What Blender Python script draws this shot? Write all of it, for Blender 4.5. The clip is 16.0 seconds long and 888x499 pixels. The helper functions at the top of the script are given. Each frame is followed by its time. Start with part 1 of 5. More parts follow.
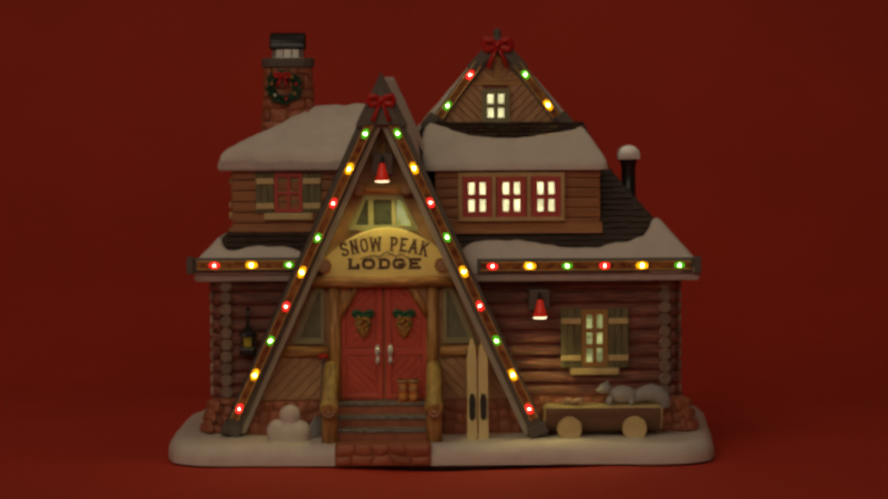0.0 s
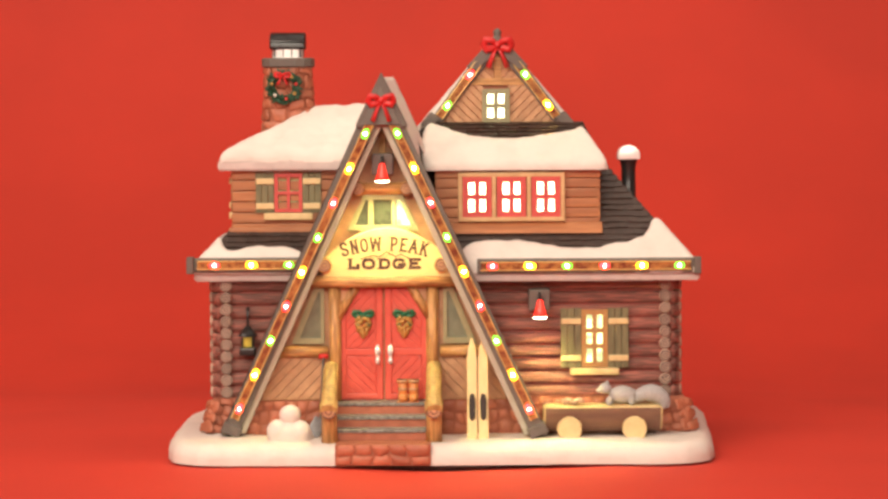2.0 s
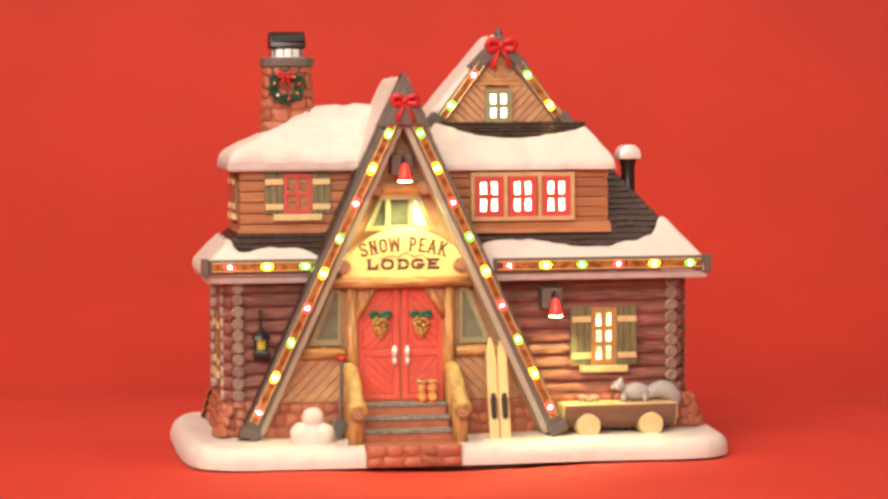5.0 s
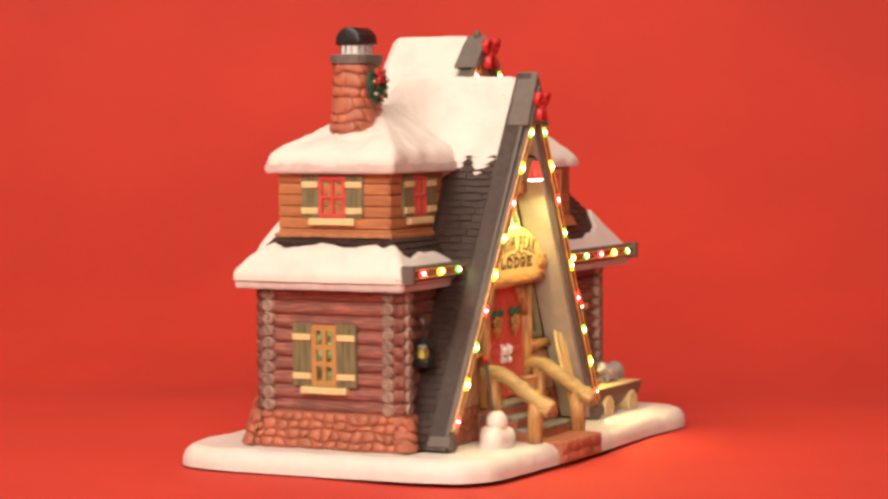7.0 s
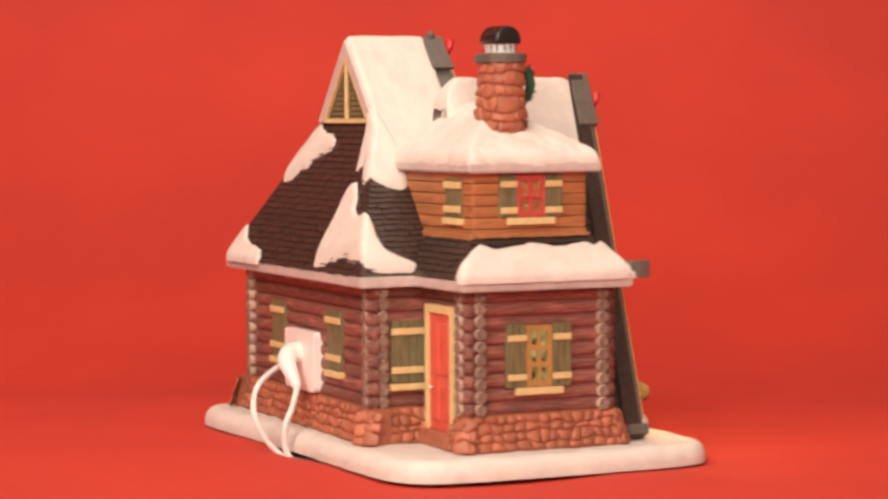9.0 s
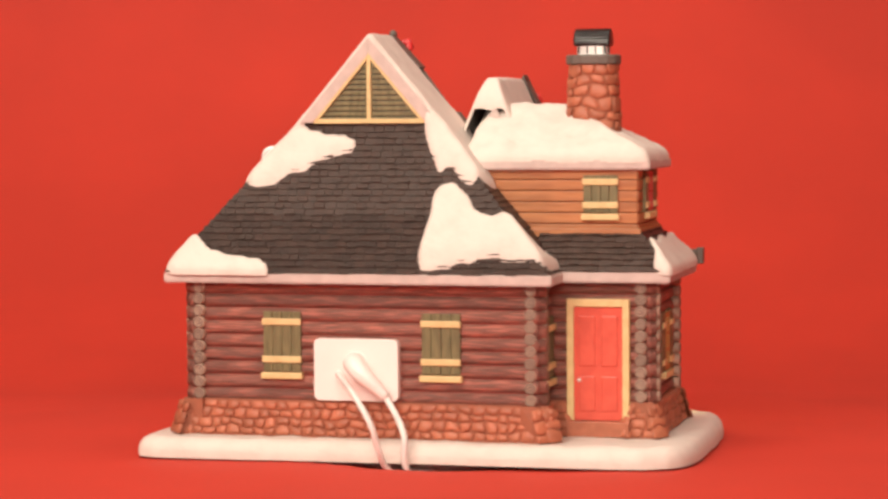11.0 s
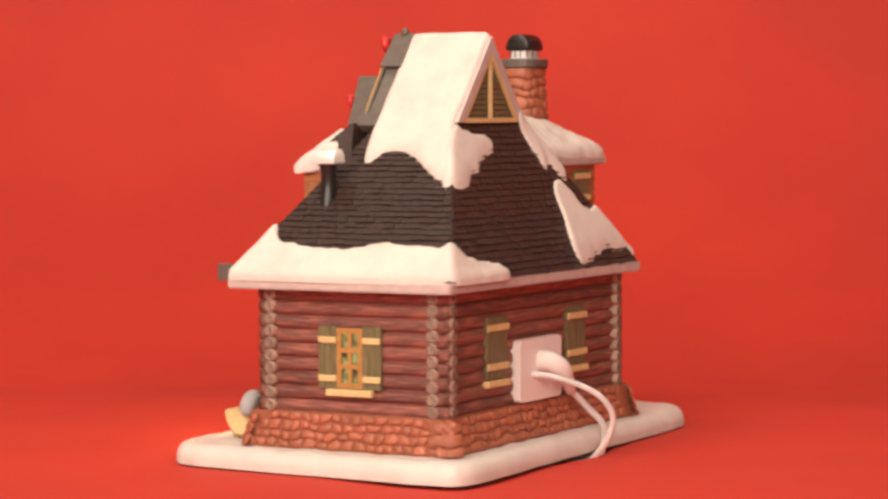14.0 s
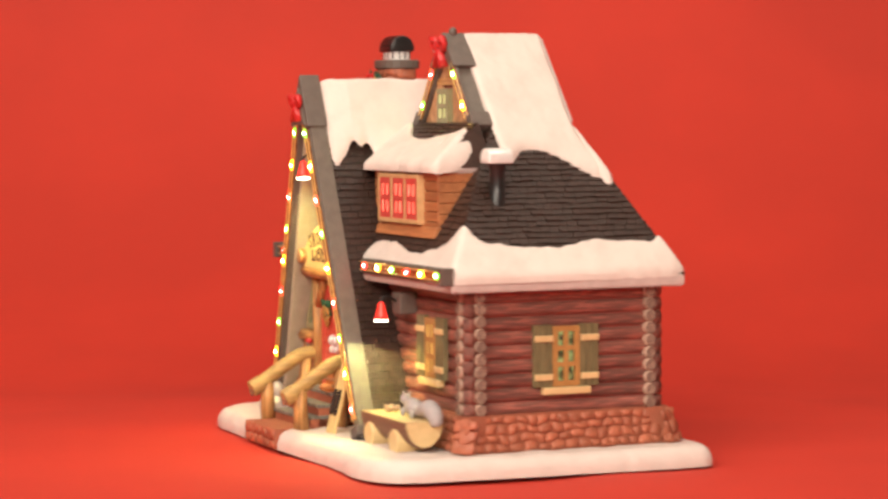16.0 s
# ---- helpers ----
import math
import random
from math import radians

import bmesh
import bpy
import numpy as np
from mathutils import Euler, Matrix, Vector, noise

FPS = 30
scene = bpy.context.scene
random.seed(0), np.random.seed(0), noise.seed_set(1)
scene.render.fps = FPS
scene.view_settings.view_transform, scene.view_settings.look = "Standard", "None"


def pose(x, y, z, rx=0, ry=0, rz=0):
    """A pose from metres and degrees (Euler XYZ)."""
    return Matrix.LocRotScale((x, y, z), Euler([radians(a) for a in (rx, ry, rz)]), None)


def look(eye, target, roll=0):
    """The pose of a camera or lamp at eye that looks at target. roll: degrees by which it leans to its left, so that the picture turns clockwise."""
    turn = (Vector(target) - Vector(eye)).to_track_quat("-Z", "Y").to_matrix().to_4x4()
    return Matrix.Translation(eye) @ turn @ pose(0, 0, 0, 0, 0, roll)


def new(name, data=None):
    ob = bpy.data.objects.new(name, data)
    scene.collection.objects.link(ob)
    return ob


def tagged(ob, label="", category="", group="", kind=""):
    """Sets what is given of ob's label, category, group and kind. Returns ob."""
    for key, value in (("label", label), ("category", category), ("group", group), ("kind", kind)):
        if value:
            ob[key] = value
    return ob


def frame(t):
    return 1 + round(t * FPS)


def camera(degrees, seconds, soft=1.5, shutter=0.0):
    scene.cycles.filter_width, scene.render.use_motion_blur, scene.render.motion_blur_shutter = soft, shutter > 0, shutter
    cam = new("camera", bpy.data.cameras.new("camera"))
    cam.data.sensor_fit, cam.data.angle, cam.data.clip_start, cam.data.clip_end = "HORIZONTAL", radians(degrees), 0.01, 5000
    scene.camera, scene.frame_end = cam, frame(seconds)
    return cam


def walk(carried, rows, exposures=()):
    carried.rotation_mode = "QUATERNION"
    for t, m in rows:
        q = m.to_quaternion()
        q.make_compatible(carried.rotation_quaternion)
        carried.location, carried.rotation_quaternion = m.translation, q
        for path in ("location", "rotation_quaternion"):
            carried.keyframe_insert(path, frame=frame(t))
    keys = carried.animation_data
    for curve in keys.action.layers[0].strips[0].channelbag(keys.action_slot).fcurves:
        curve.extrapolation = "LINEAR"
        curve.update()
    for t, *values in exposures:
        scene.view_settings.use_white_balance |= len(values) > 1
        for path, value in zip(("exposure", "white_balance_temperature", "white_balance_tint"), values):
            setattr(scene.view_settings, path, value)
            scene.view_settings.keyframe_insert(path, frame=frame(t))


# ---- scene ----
# a lit winter lodge on a slow turntable before a red paper sweep; lengths of the model in millimetres
cam = camera(19.62, 16.0, soft=2.8, shutter=0.8)
LEVEL = 0.0185  # height of the model's ground line over the paper
EYE = Matrix.Translation((0, -1.375, 0.16727 + LEVEL)) @ pose(0, 0, 0, 90 - 3.098, 0, 0) @ pose(0, 0, 0, 0, 0, -0.373)
walk(cam, [(0, EYE), (16, EYE)],
     exposures=[(0.0, -2.9, 7500, 4), (0.2, -2.6, 7500, 4), (0.5, -1.9, 7400, 5), (0.8, -1.3, 7250, 6), (1.0, -0.98, 7150, 6), (1.2, -0.7, 7000, 7), (1.5, -0.4, 6800, 8), (2.0, -0.09, 6600, 9.5), (2.5, 0.0, 6500, 10), (3.0, 0.0, 6500, 10), (16.0, 0.0, 6500, 10)])

# ---- world and studio lights ----
world = bpy.data.worlds.new("studio_air")
scene.world = world
world.use_nodes = True
world.node_tree.nodes["Background"].inputs[0].default_value = (1.0, 0.97, 0.93, 1)
world.node_tree.nodes["Background"].inputs[1].default_value = 0.0


def softbox(name, eye, target, sx, sy, watts, colour=(1.0, 0.895, 0.75)):
    data = bpy.data.lights.new(name, "AREA")
    data.shape, data.size, data.size_y, data.energy, data.color = "RECTANGLE", sx, sy, watts, colour
    ob = new(name, data)
    ob.matrix_world = look(eye, target)
    return ob


softbox("softbox_key", (-0.85, -1.25, 1.15), (0, 0, 0.1), 1.0, 0.8, 23)
softbox("softbox_fill", (-0.05, -1.95, 0.80), (0, 0, 0.05), 1.2, 0.6, 27)
softbox("softbox_top", (0, -0.1, 1.6), (0, -0.1, 0), 1.6, 1.0, 15)


# ---- materials ----
def rgb(c):
    return (*c, 1.0) if len(c) == 3 else c


def mat(name, base, second=None, rough=0.5, scale=250.0, stretch=(1, 1, 1), amount=0.5, bump=0.15, fine=1500.0, vary=0.0, metal=0.0, coat=0.0, contrast=(0.38, 0.62), bump_dist=0.0004):
    m = bpy.data.materials.new(name)
    m.use_nodes = True
    n, k = m.node_tree.nodes, m.node_tree.links
    bsdf = n["Principled BSDF"]
    bsdf.inputs["Roughness"].default_value = rough
    bsdf.inputs["Metallic"].default_value = metal
    bsdf.inputs["Coat Weight"].default_value = coat
    bsdf.inputs["Coat Roughness"].default_value = 0.2
    tc, mp = n.new("ShaderNodeTexCoord"), n.new("ShaderNodeMapping")
    mp.inputs["Scale"].default_value = stretch
    k.new(tc.outputs["Object"], mp.inputs["Vector"])
    big = n.new("ShaderNodeTexNoise")
    big.inputs["Scale"].default_value, big.inputs["Detail"].default_value = scale, 5
    k.new(mp.outputs[0], big.inputs["Vector"])
    info = n.new("ShaderNodeObjectInfo")
    shift = n.new("ShaderNodeVectorMath")
    shift.operation = "ADD"
    k.new(mp.outputs[0], shift.inputs[0])
    k.new(info.outputs["Random"], shift.inputs[1])
    k.new(shift.outputs[0], big.inputs["Vector"])
    ramp = n.new("ShaderNodeMapRange")
    ramp.inputs["From Min"].default_value, ramp.inputs["From Max"].default_value = contrast
    ramp.inputs["To Max"].default_value = amount
    k.new(big.outputs[0], ramp.inputs["Value"])
    mix = n.new("ShaderNodeMix")
    mix.data_type = "RGBA"
    mix.inputs[6].default_value = rgb(base)
    mix.inputs[7].default_value = rgb(second or tuple(0.6 * c for c in base))
    k.new(ramp.outputs[0], mix.inputs[0])
    last = mix.outputs[2]
    if vary:
        hsv = n.new("ShaderNodeHueSaturation")
        span = n.new("ShaderNodeMapRange")
        span.inputs["To Min"].default_value, span.inputs["To Max"].default_value = 1 - vary, 1 + vary
        k.new(info.outputs["Random"], span.inputs["Value"])
        k.new(span.outputs[0], hsv.inputs["Value"])
        k.new(last, hsv.inputs["Color"])
        last = hsv.outputs[0]
    k.new(last, bsdf.inputs["Base Color"])
    small = n.new("ShaderNodeTexNoise")
    small.inputs["Scale"].default_value, small.inputs["Detail"].default_value = fine, 4
    k.new(shift.outputs[0], small.inputs["Vector"])
    b = n.new("ShaderNodeBump")
    b.inputs["Strength"].default_value, b.inputs["Distance"].default_value = bump, bump_dist
    k.new(small.outputs[0], b.inputs["Height"])
    k.new(b.outputs[0], bsdf.inputs["Normal"])
    return m


def glow(name, colour, strength):
    m = bpy.data.materials.new(name)
    m.use_nodes = True
    bsdf = m.node_tree.nodes["Principled BSDF"]
    bsdf.inputs["Base Color"].default_value = (*[0.5 * c for c in colour], 1)
    bsdf.inputs["Emission Color"].default_value = rgb(colour)
    bsdf.inputs["Emission Strength"].default_value = strength
    bsdf.inputs["Roughness"].default_value = 0.3
    return m


def uneven(m, scale, low=0.0):
    """Patchy emission on a pane, standing for the light inside the house."""
    n, k = m.node_tree.nodes, m.node_tree.links
    tc, big, ramp = n.new("ShaderNodeTexCoord"), n.new("ShaderNodeTexNoise"), n.new("ShaderNodeMapRange")
    big.inputs["Scale"].default_value = scale
    ramp.inputs["From Min"].default_value, ramp.inputs["From Max"].default_value = 0.38, 0.66
    ramp.inputs["To Min"].default_value = low * m.node_tree.nodes["Principled BSDF"].inputs["Emission Strength"].default_value
    ramp.inputs["To Max"].default_value = m.node_tree.nodes["Principled BSDF"].inputs["Emission Strength"].default_value * 1.6
    k.new(tc.outputs["Object"], big.inputs["Vector"])
    k.new(big.outputs[0], ramp.inputs["Value"])
    k.new(ramp.outputs[0], n["Principled BSDF"].inputs["Emission Strength"])
    n["Principled BSDF"].inputs["Base Color"].default_value = (0.05, 0.06, 0.03, 1)
    return m


PAPER = mat("red_paper", (0.56, 0.0325, 0.0140), (0.46, 0.0265, 0.0115), rough=0.75, scale=4, amount=0.8, bump=0.08, fine=900, bump_dist=0.0002)
ROOM = mat("studio_paint", (0.55, 0.53, 0.50), rough=0.8, scale=2, amount=0.15)
SNOW = mat("painted_snow", (0.71, 0.615, 0.555), (0.63, 0.54, 0.485), rough=0.6, scale=70, amount=0.8, bump=0.45, fine=260, contrast=(0.45, 0.7), bump_dist=0.0008)
SOFFIT = mat("eave_edge", (0.60, 0.49, 0.45), (0.46, 0.37, 0.34), rough=0.6, scale=160, bump=0.2)
LOG = mat("dark_log", (0.180, 0.070, 0.052), (0.46, 0.150, 0.108), rough=0.45, scale=1.0, stretch=(75, 1300, 1300), amount=0.85, contrast=(0.48, 0.64), bump=0.6, fine=2.5, vary=0.25, bump_dist=0.0009)
CHINK = mat("red_chinking", (0.42, 0.085, 0.065), (0.22, 0.055, 0.044), rough=0.6, scale=220)
LOG_END = mat("log_end", (0.50, 0.33, 0.24), (0.15, 0.075, 0.058), rough=0.5, scale=420, amount=0.8, vary=0.25, bump=0.4)
def ringed(m, freq):
    """Growth rings round the y axis of a sawn log end."""
    n, k = m.node_tree.nodes, m.node_tree.links
    tc, flat, size, wave = n.new("ShaderNodeTexCoord"), n.new("ShaderNodeVectorMath"), n.new("ShaderNodeVectorMath"), n.new("ShaderNodeMath")
    flat.operation, size.operation, wave.operation = "MULTIPLY", "LENGTH", "MULTIPLY"
    flat.inputs[1].default_value, wave.inputs[1].default_value = (1, 0, 1), freq
    k.new(tc.outputs["Object"], flat.inputs[0])
    k.new(flat.outputs[0], size.inputs[0])
    k.new(size.outputs["Value"], wave.inputs[0])
    sine = n.new("ShaderNodeMath")
    sine.operation = "SINE"
    k.new(wave.outputs[0], sine.inputs[0])
    span = n.new("ShaderNodeMapRange")
    span.inputs["From Min"].default_value = -0.6
    k.new(sine.outputs[0], span.inputs["Value"])
    tint = n.new("ShaderNodeMix")
    tint.data_type = "RGBA"
    tint.inputs[6].default_value = (0.10, 0.055, 0.042, 1)
    bsdf = n["Principled BSDF"]
    k.new(span.outputs[0], tint.inputs[0])
    k.new(bsdf.inputs["Base Color"].links[0].from_socket, tint.inputs[7])
    k.new(tint.outputs[2], bsdf.inputs["Base Color"])
    return m


LOG_RING = ringed(mat("ringed_log_end", (0.52, 0.36, 0.27), (0.36, 0.23, 0.17), rough=0.5, scale=2.5, amount=0.7, vary=0.2, bump=0.3, fine=9), 15.0)
BOARD = mat("clapboard", (0.46, 0.180, 0.068), (0.30, 0.105, 0.040), rough=0.5, scale=1, stretch=(40, 300, 300), amount=0.7, bump=0.5, fine=2.0, vary=0.12, bump_dist=0.0006)
STONE = mat("field_stone", (0.45, 0.140, 0.074), (0.33, 0.098, 0.051), rough=0.5, scale=170, amount=0.7, vary=0.16, bump=0.5, fine=900)
MORTAR = mat("mortar", (0.35, 0.105, 0.054), (0.26, 0.078, 0.041), rough=0.7, scale=300)
SHINGLE = mat("dark_shingle", (0.034, 0.018, 0.013), (0.056, 0.030, 0.022), rough=0.46, scale=300, amount=0.8, vary=0.25, bump=0.5, fine=1400)
SHINGLE.node_tree.nodes["Principled BSDF"].inputs["Specular IOR Level"].default_value = 0.42
FASCIA = mat("grey_fascia", (0.150, 0.125, 0.102), (0.105, 0.086, 0.070), rough=0.5, scale=200, bump=0.3)
LINING = mat("fascia_lining", (0.46, 0.41, 0.31), (0.36, 0.31, 0.22), rough=0.5, scale=150, bump=0.2)
TAN = mat("tan_plank", (0.57, 0.31, 0.155), (0.40, 0.20, 0.095), rough=0.5, scale=160, amount=0.7, bump=0.4, vary=0.1)
PALE_TAN = mat("pale_tan_wood", (0.66, 0.42, 0.20), (0.52, 0.30, 0.13), rough=0.5, scale=170, amount=0.7, bump=0.3)
TIMBER = mat("golden_timber", (0.62, 0.33, 0.115), (0.30, 0.135, 0.042), rough=0.42, scale=1.0, stretch=(620, 620, 85), amount=0.85, bump=0.7, fine=2.5, bump_dist=0.0008)
TIMBER_H = mat("golden_timber_level", (0.64, 0.34, 0.12), (0.31, 0.14, 0.044), rough=0.42, scale=1.0, stretch=(85, 620, 620), amount=0.85, bump=0.7, fine=2.5, bump_dist=0.0008)
SHUTTER = mat("olive_shutter", (0.20, 0.17, 0.080), (0.12, 0.105, 0.050), rough=0.5, scale=1, stretch=(500, 500, 90), amount=0.8, bump=0.4, fine=2)
CREAM = mat("cream_trim", (0.74, 0.55, 0.27), (0.60, 0.42, 0.19), rough=0.5, scale=200, bump=0.2)
RED = mat("red_paint", (0.72, 0.115, 0.075), (0.56, 0.075, 0.050), rough=0.35, scale=170, bump=0.2)
RED_SASH = mat("red_sash", (0.62, 0.075, 0.062), (0.48, 0.055, 0.045), rough=0.45, scale=300)
OCHRE_SASH = mat("ochre_sash", (0.48, 0.25, 0.075), (0.34, 0.165, 0.050), rough=0.5, scale=300)
GREEN_SASH = mat("green_sash", (0.30, 0.28, 0.15), (0.21, 0.20, 0.10), rough=0.5, scale=300)
BOW = mat("bow_red", (0.62, 0.028, 0.028), (0.45, 0.016, 0.018), rough=0.35, scale=250, bump=0.1)
LEAF = mat("wreath_green", (0.020, 0.075, 0.034), (0.010, 0.035, 0.018), rough=0.5, scale=700, bump=0.8)
RIBBON = mat("green_ribbon", (0.030, 0.19, 0.085), (0.015, 0.10, 0.045), rough=0.3, scale=500)
GOLD = mat("gold_paint", (0.66, 0.38, 0.11), (0.30, 0.15, 0.03), rough=0.3, scale=600, metal=0.4, bump=0.5)
TIMBER_Y = mat("mossy_timber", (0.54, 0.35, 0.12), (0.24, 0.14, 0.044), rough=0.5, scale=1.0, stretch=(330, 40, 330), amount=0.6, bump=0.8, fine=2.5, bump_dist=0.0009)
PALE_SASH = mat("pale_sash", (0.34, 0.31, 0.16), (0.25, 0.23, 0.11), rough=0.5, scale=300)
DARK_GLASS = mat("dark_glass", (0.06, 0.065, 0.05), (0.13, 0.14, 0.10), rough=0.12, scale=200, coat=0.5)
SIGN = mat("sign_cream", (0.82, 0.64, 0.26), (0.72, 0.53, 0.20), rough=0.5, scale=120, bump=0.1)
INK = mat("sign_ink", (0.10, 0.035, 0.015), rough=0.5, scale=300)
BLACK = mat("black_metal", (0.014, 0.012, 0.012), (0.028, 0.024, 0.022), rough=0.3, scale=300, bump=0.15)
CAPGREY = mat("cap_stone", (0.135, 0.106, 0.088), (0.095, 0.073, 0.061), rough=0.55, scale=220, bump=0.3)
# near-white and weakly metallic: the reflected brightness is put into the colour
SILVER = mat("bright_silver", (0.90, 0.88, 0.85), (0.80, 0.78, 0.75), rough=0.3, scale=300, metal=0.3, bump=0.1)
TREAD = mat("slate_tread", (0.14, 0.125, 0.10), (0.28, 0.26, 0.23), rough=0.5, scale=500, amount=0.9, bump=0.6)
FUR = mat("grey_fur", (0.44, 0.41, 0.40), (0.32, 0.30, 0.30), rough=0.7, scale=600, bump=0.7)
SKI = mat("ski_wood", (0.78, 0.57, 0.25), (0.66, 0.46, 0.19), rough=0.4, scale=1, stretch=(500, 500, 60), amount=0.5)
BARK = mat("trough_bark", (0.20, 0.100, 0.060), (0.13, 0.062, 0.040), rough=0.55, scale=1, stretch=(80, 350, 350), bump=0.5, fine=2)
BOOT = mat("boot_leather", (0.74, 0.30, 0.09), (0.54, 0.18, 0.045), rough=0.4, scale=400)
# the lighter amber patches put the lights' glow into the tube's colour
TUBE = mat("amber_tube", (0.16, 0.036, 0.014), (0.58, 0.26, 0.07), rough=0.12, scale=1, stretch=(260, 260, 260), amount=0.7, coat=0.8, bump=0.05)
COPPER = mat("copper_wire", (0.90, 0.58, 0.20), rough=0.3, metal=0.35)
PLASTIC = mat("white_plastic", (0.88, 0.80, 0.76), (0.84, 0.76, 0.72), rough=0.35, scale=60, bump=0.05)
CABLE = mat("white_cable", (0.82, 0.77, 0.73), rough=0.4, scale=60, bump=0.05)
DISC = mat("turntable_plastic", (0.75, 0.68, 0.64), (0.66, 0.60, 0.56), rough=0.5, scale=40)
SLOT = mat("dark_slot", (0.03, 0.016, 0.012), rough=0.7)
DULL_GLASS = mat("green_glass", (0.20, 0.23, 0.15), (0.10, 0.12, 0.08), rough=0.12, scale=120, coat=0.5)
PANE_LIT = uneven(glow("lit_pane", (1.0, 0.97, 0.60), 7.0), 130, 0.8)
PANE_MID = uneven(glow("mid_pane", (0.85, 0.92, 0.42), 2.6), 160, 0.4)
PANE_DIM = uneven(glow("dim_pane", (0.52, 0.62, 0.22), 0.45), 260)
LED = {"r": glow("led_red", (1.0, 0.16, 0.13), 190), "y": glow("led_yellow", (1.0, 0.70, 0.16), 330), "g": glow("led_green", (0.45, 1.0, 0.34), 150)}
HALO = {"r": glow("halo_red", (1.0, 0.016, 0.022), 13.0), "y": glow("halo_yellow", (1.0, 0.42, 0.010), 13.0), "g": glow("halo_green", (0.08, 0.80, 0.04), 6.0)}
BULB = glow("lamp_bulb", (1.0, 0.93, 0.38), 4800)
BULB_SMALL = glow("small_lamp_bulb", (1.0, 0.95, 0.36), 3600)
BULB_SHINE = glow("bulb_shine", (1.0, 0.88, 0.62), 14.0)
STEEL = mat("dull_steel", (0.26, 0.25, 0.25), (0.16, 0.15, 0.15), rough=0.35, metal=0.7, scale=300)
SHADE = glow("red_shade", (1.0, 0.035, 0.02), 1.6)
LANTERN = glow("lantern_glow", (1.0, 0.75, 0.12), 0.12)

# ---- the studio ----


def mesh_object(name, bm, material, smooth=False):
    me = bpy.data.meshes.new(name)
    bm.to_mesh(me)
    bm.free()
    me.materials.append(material)
    if smooth:
        me.polygons.foreach_set("use_smooth", [True] * len(me.polygons))
    return new(name, me)


def swell(x, y):
    """The paper lies a little higher round the turntable, with a dip before it."""
    r = math.hypot(x, y)
    rise = min(1.0, max(0.0, (r - 0.074) / 0.022)) * min(1.0, max(0.0, (0.42 - r) / 0.20))
    rise = rise * rise * (3 - 2 * rise)
    dip = min(1.0, max(0.0, (abs(x - 0.012) - 0.035) / 0.045)) if y < 0 else 1.0
    uneven_paper = 0.0004 * noise.noise((x * 14, y * 14, 0.3))
    return rise * (0.0067 * (0.82 + 0.18 * dip * dip * (3 - 2 * dip)) + uneven_paper)


def paper_sweep():
    bm = bmesh.new()
    prof = [(-1.9, 0.0), (-1.2, 0.0), (-0.7, 0.0)] + [(-0.45 + 0.01 * i, 0.0) for i in range(77)]
    for i in range(1, 19):
        a = radians(85 * i / 18)
        prof.append((0.32 + 0.55 * math.sin(a), 0.55 * (1 - math.cos(a))))
    y, z = prof[-1]
    prof.append((y + 0.06, z + 0.7))
    xs = [-1.5, -0.9] + [-0.46 + 0.01 * i for i in range(93)] + [0.9, 1.5]
    rows = [[bm.verts.new((x, y, z + (swell(x, y) if z == 0 else 0))) for y, z in prof] for x in xs]
    for a, b in zip(rows, rows[1:]):
        for i in range(len(prof) - 1):
            bm.faces.new((a[i], b[i], b[i + 1], a[i + 1]))
    ob = mesh_object("backdrop", bm, PAPER, True)
    sol = ob.modifiers.new("thickness", "SOLIDIFY")
    sol.thickness, sol.offset = 0.002, -1
    return tagged(ob, "seamless matt red paper sweep curving up behind the model", "backdrop", kind="structure")


def room():
    for name, x0, x1, y0, y1, z0, z1 in (("floor", -2.6, 2.6, -2.6, 2.6, -0.12, -0.02), ("ceiling", -2.6, 2.6, -2.6, 2.6, 2.4, 2.5),
                                         ("wall_north", -2.6, 2.6, 2.5, 2.6, -0.02, 2.4), ("wall_south", -2.6, 2.6, -2.6, -2.5, -0.02, 2.4),
                                         ("wall_west", -2.6, -2.5, -2.5, 2.5, -0.02, 2.4), ("wall_east", 2.5, 2.6, -2.5, 2.5, -0.02, 2.4)):
        bm = bmesh.new()
        bmesh.ops.create_cube(bm, size=1)
        for v in bm.verts:
            v.co = Vector(((x0 + x1) / 2 + v.co.x * (x1 - x0), (y0 + y1) / 2 + v.co.y * (y1 - y0), (z0 + z1) / 2 + v.co.z * (z1 - z0)))
        tagged(mesh_object(name, bm, ROOM), "plain light grey studio surface", name.split("_")[0], kind="structure")


paper_sweep()
room()

# ---- mesh helpers, in millimetres ----
MM = 0.001
rnd = random.Random(7)


def part(name, bm, material, parent, label="", smooth=False, kind=""):
    bmesh.ops.scale(bm, vec=(MM, MM, MM), verts=bm.verts)
    ob = mesh_object(name, bm, material, smooth)
    ob.parent = parent
    return tagged(ob, label, kind=kind)


def thing(name, label, category, group=""):
    ob = new(name)
    return tagged(ob, label, category, group)


def shared(name, me, parent, m, label=""):
    """A piece on shared mesh data; m in millimetres, the mesh in millimetres too."""
    ob = new(name, me)
    ob.parent = parent
    ob.matrix_basis = Matrix.Scale(MM, 4) @ m
    return tagged(ob, label)


def raw_mesh(name, bm, material, smooth=True):
    me = bpy.data.meshes.new(name)
    bm.to_mesh(me)
    bm.free()
    me.materials.append(material)
    if smooth:
        me.polygons.foreach_set("use_smooth", [True] * len(me.polygons))
    return me


def at(bm, verts, m):
    if m is not None:
        bmesh.ops.transform(bm, matrix=m, verts=verts)


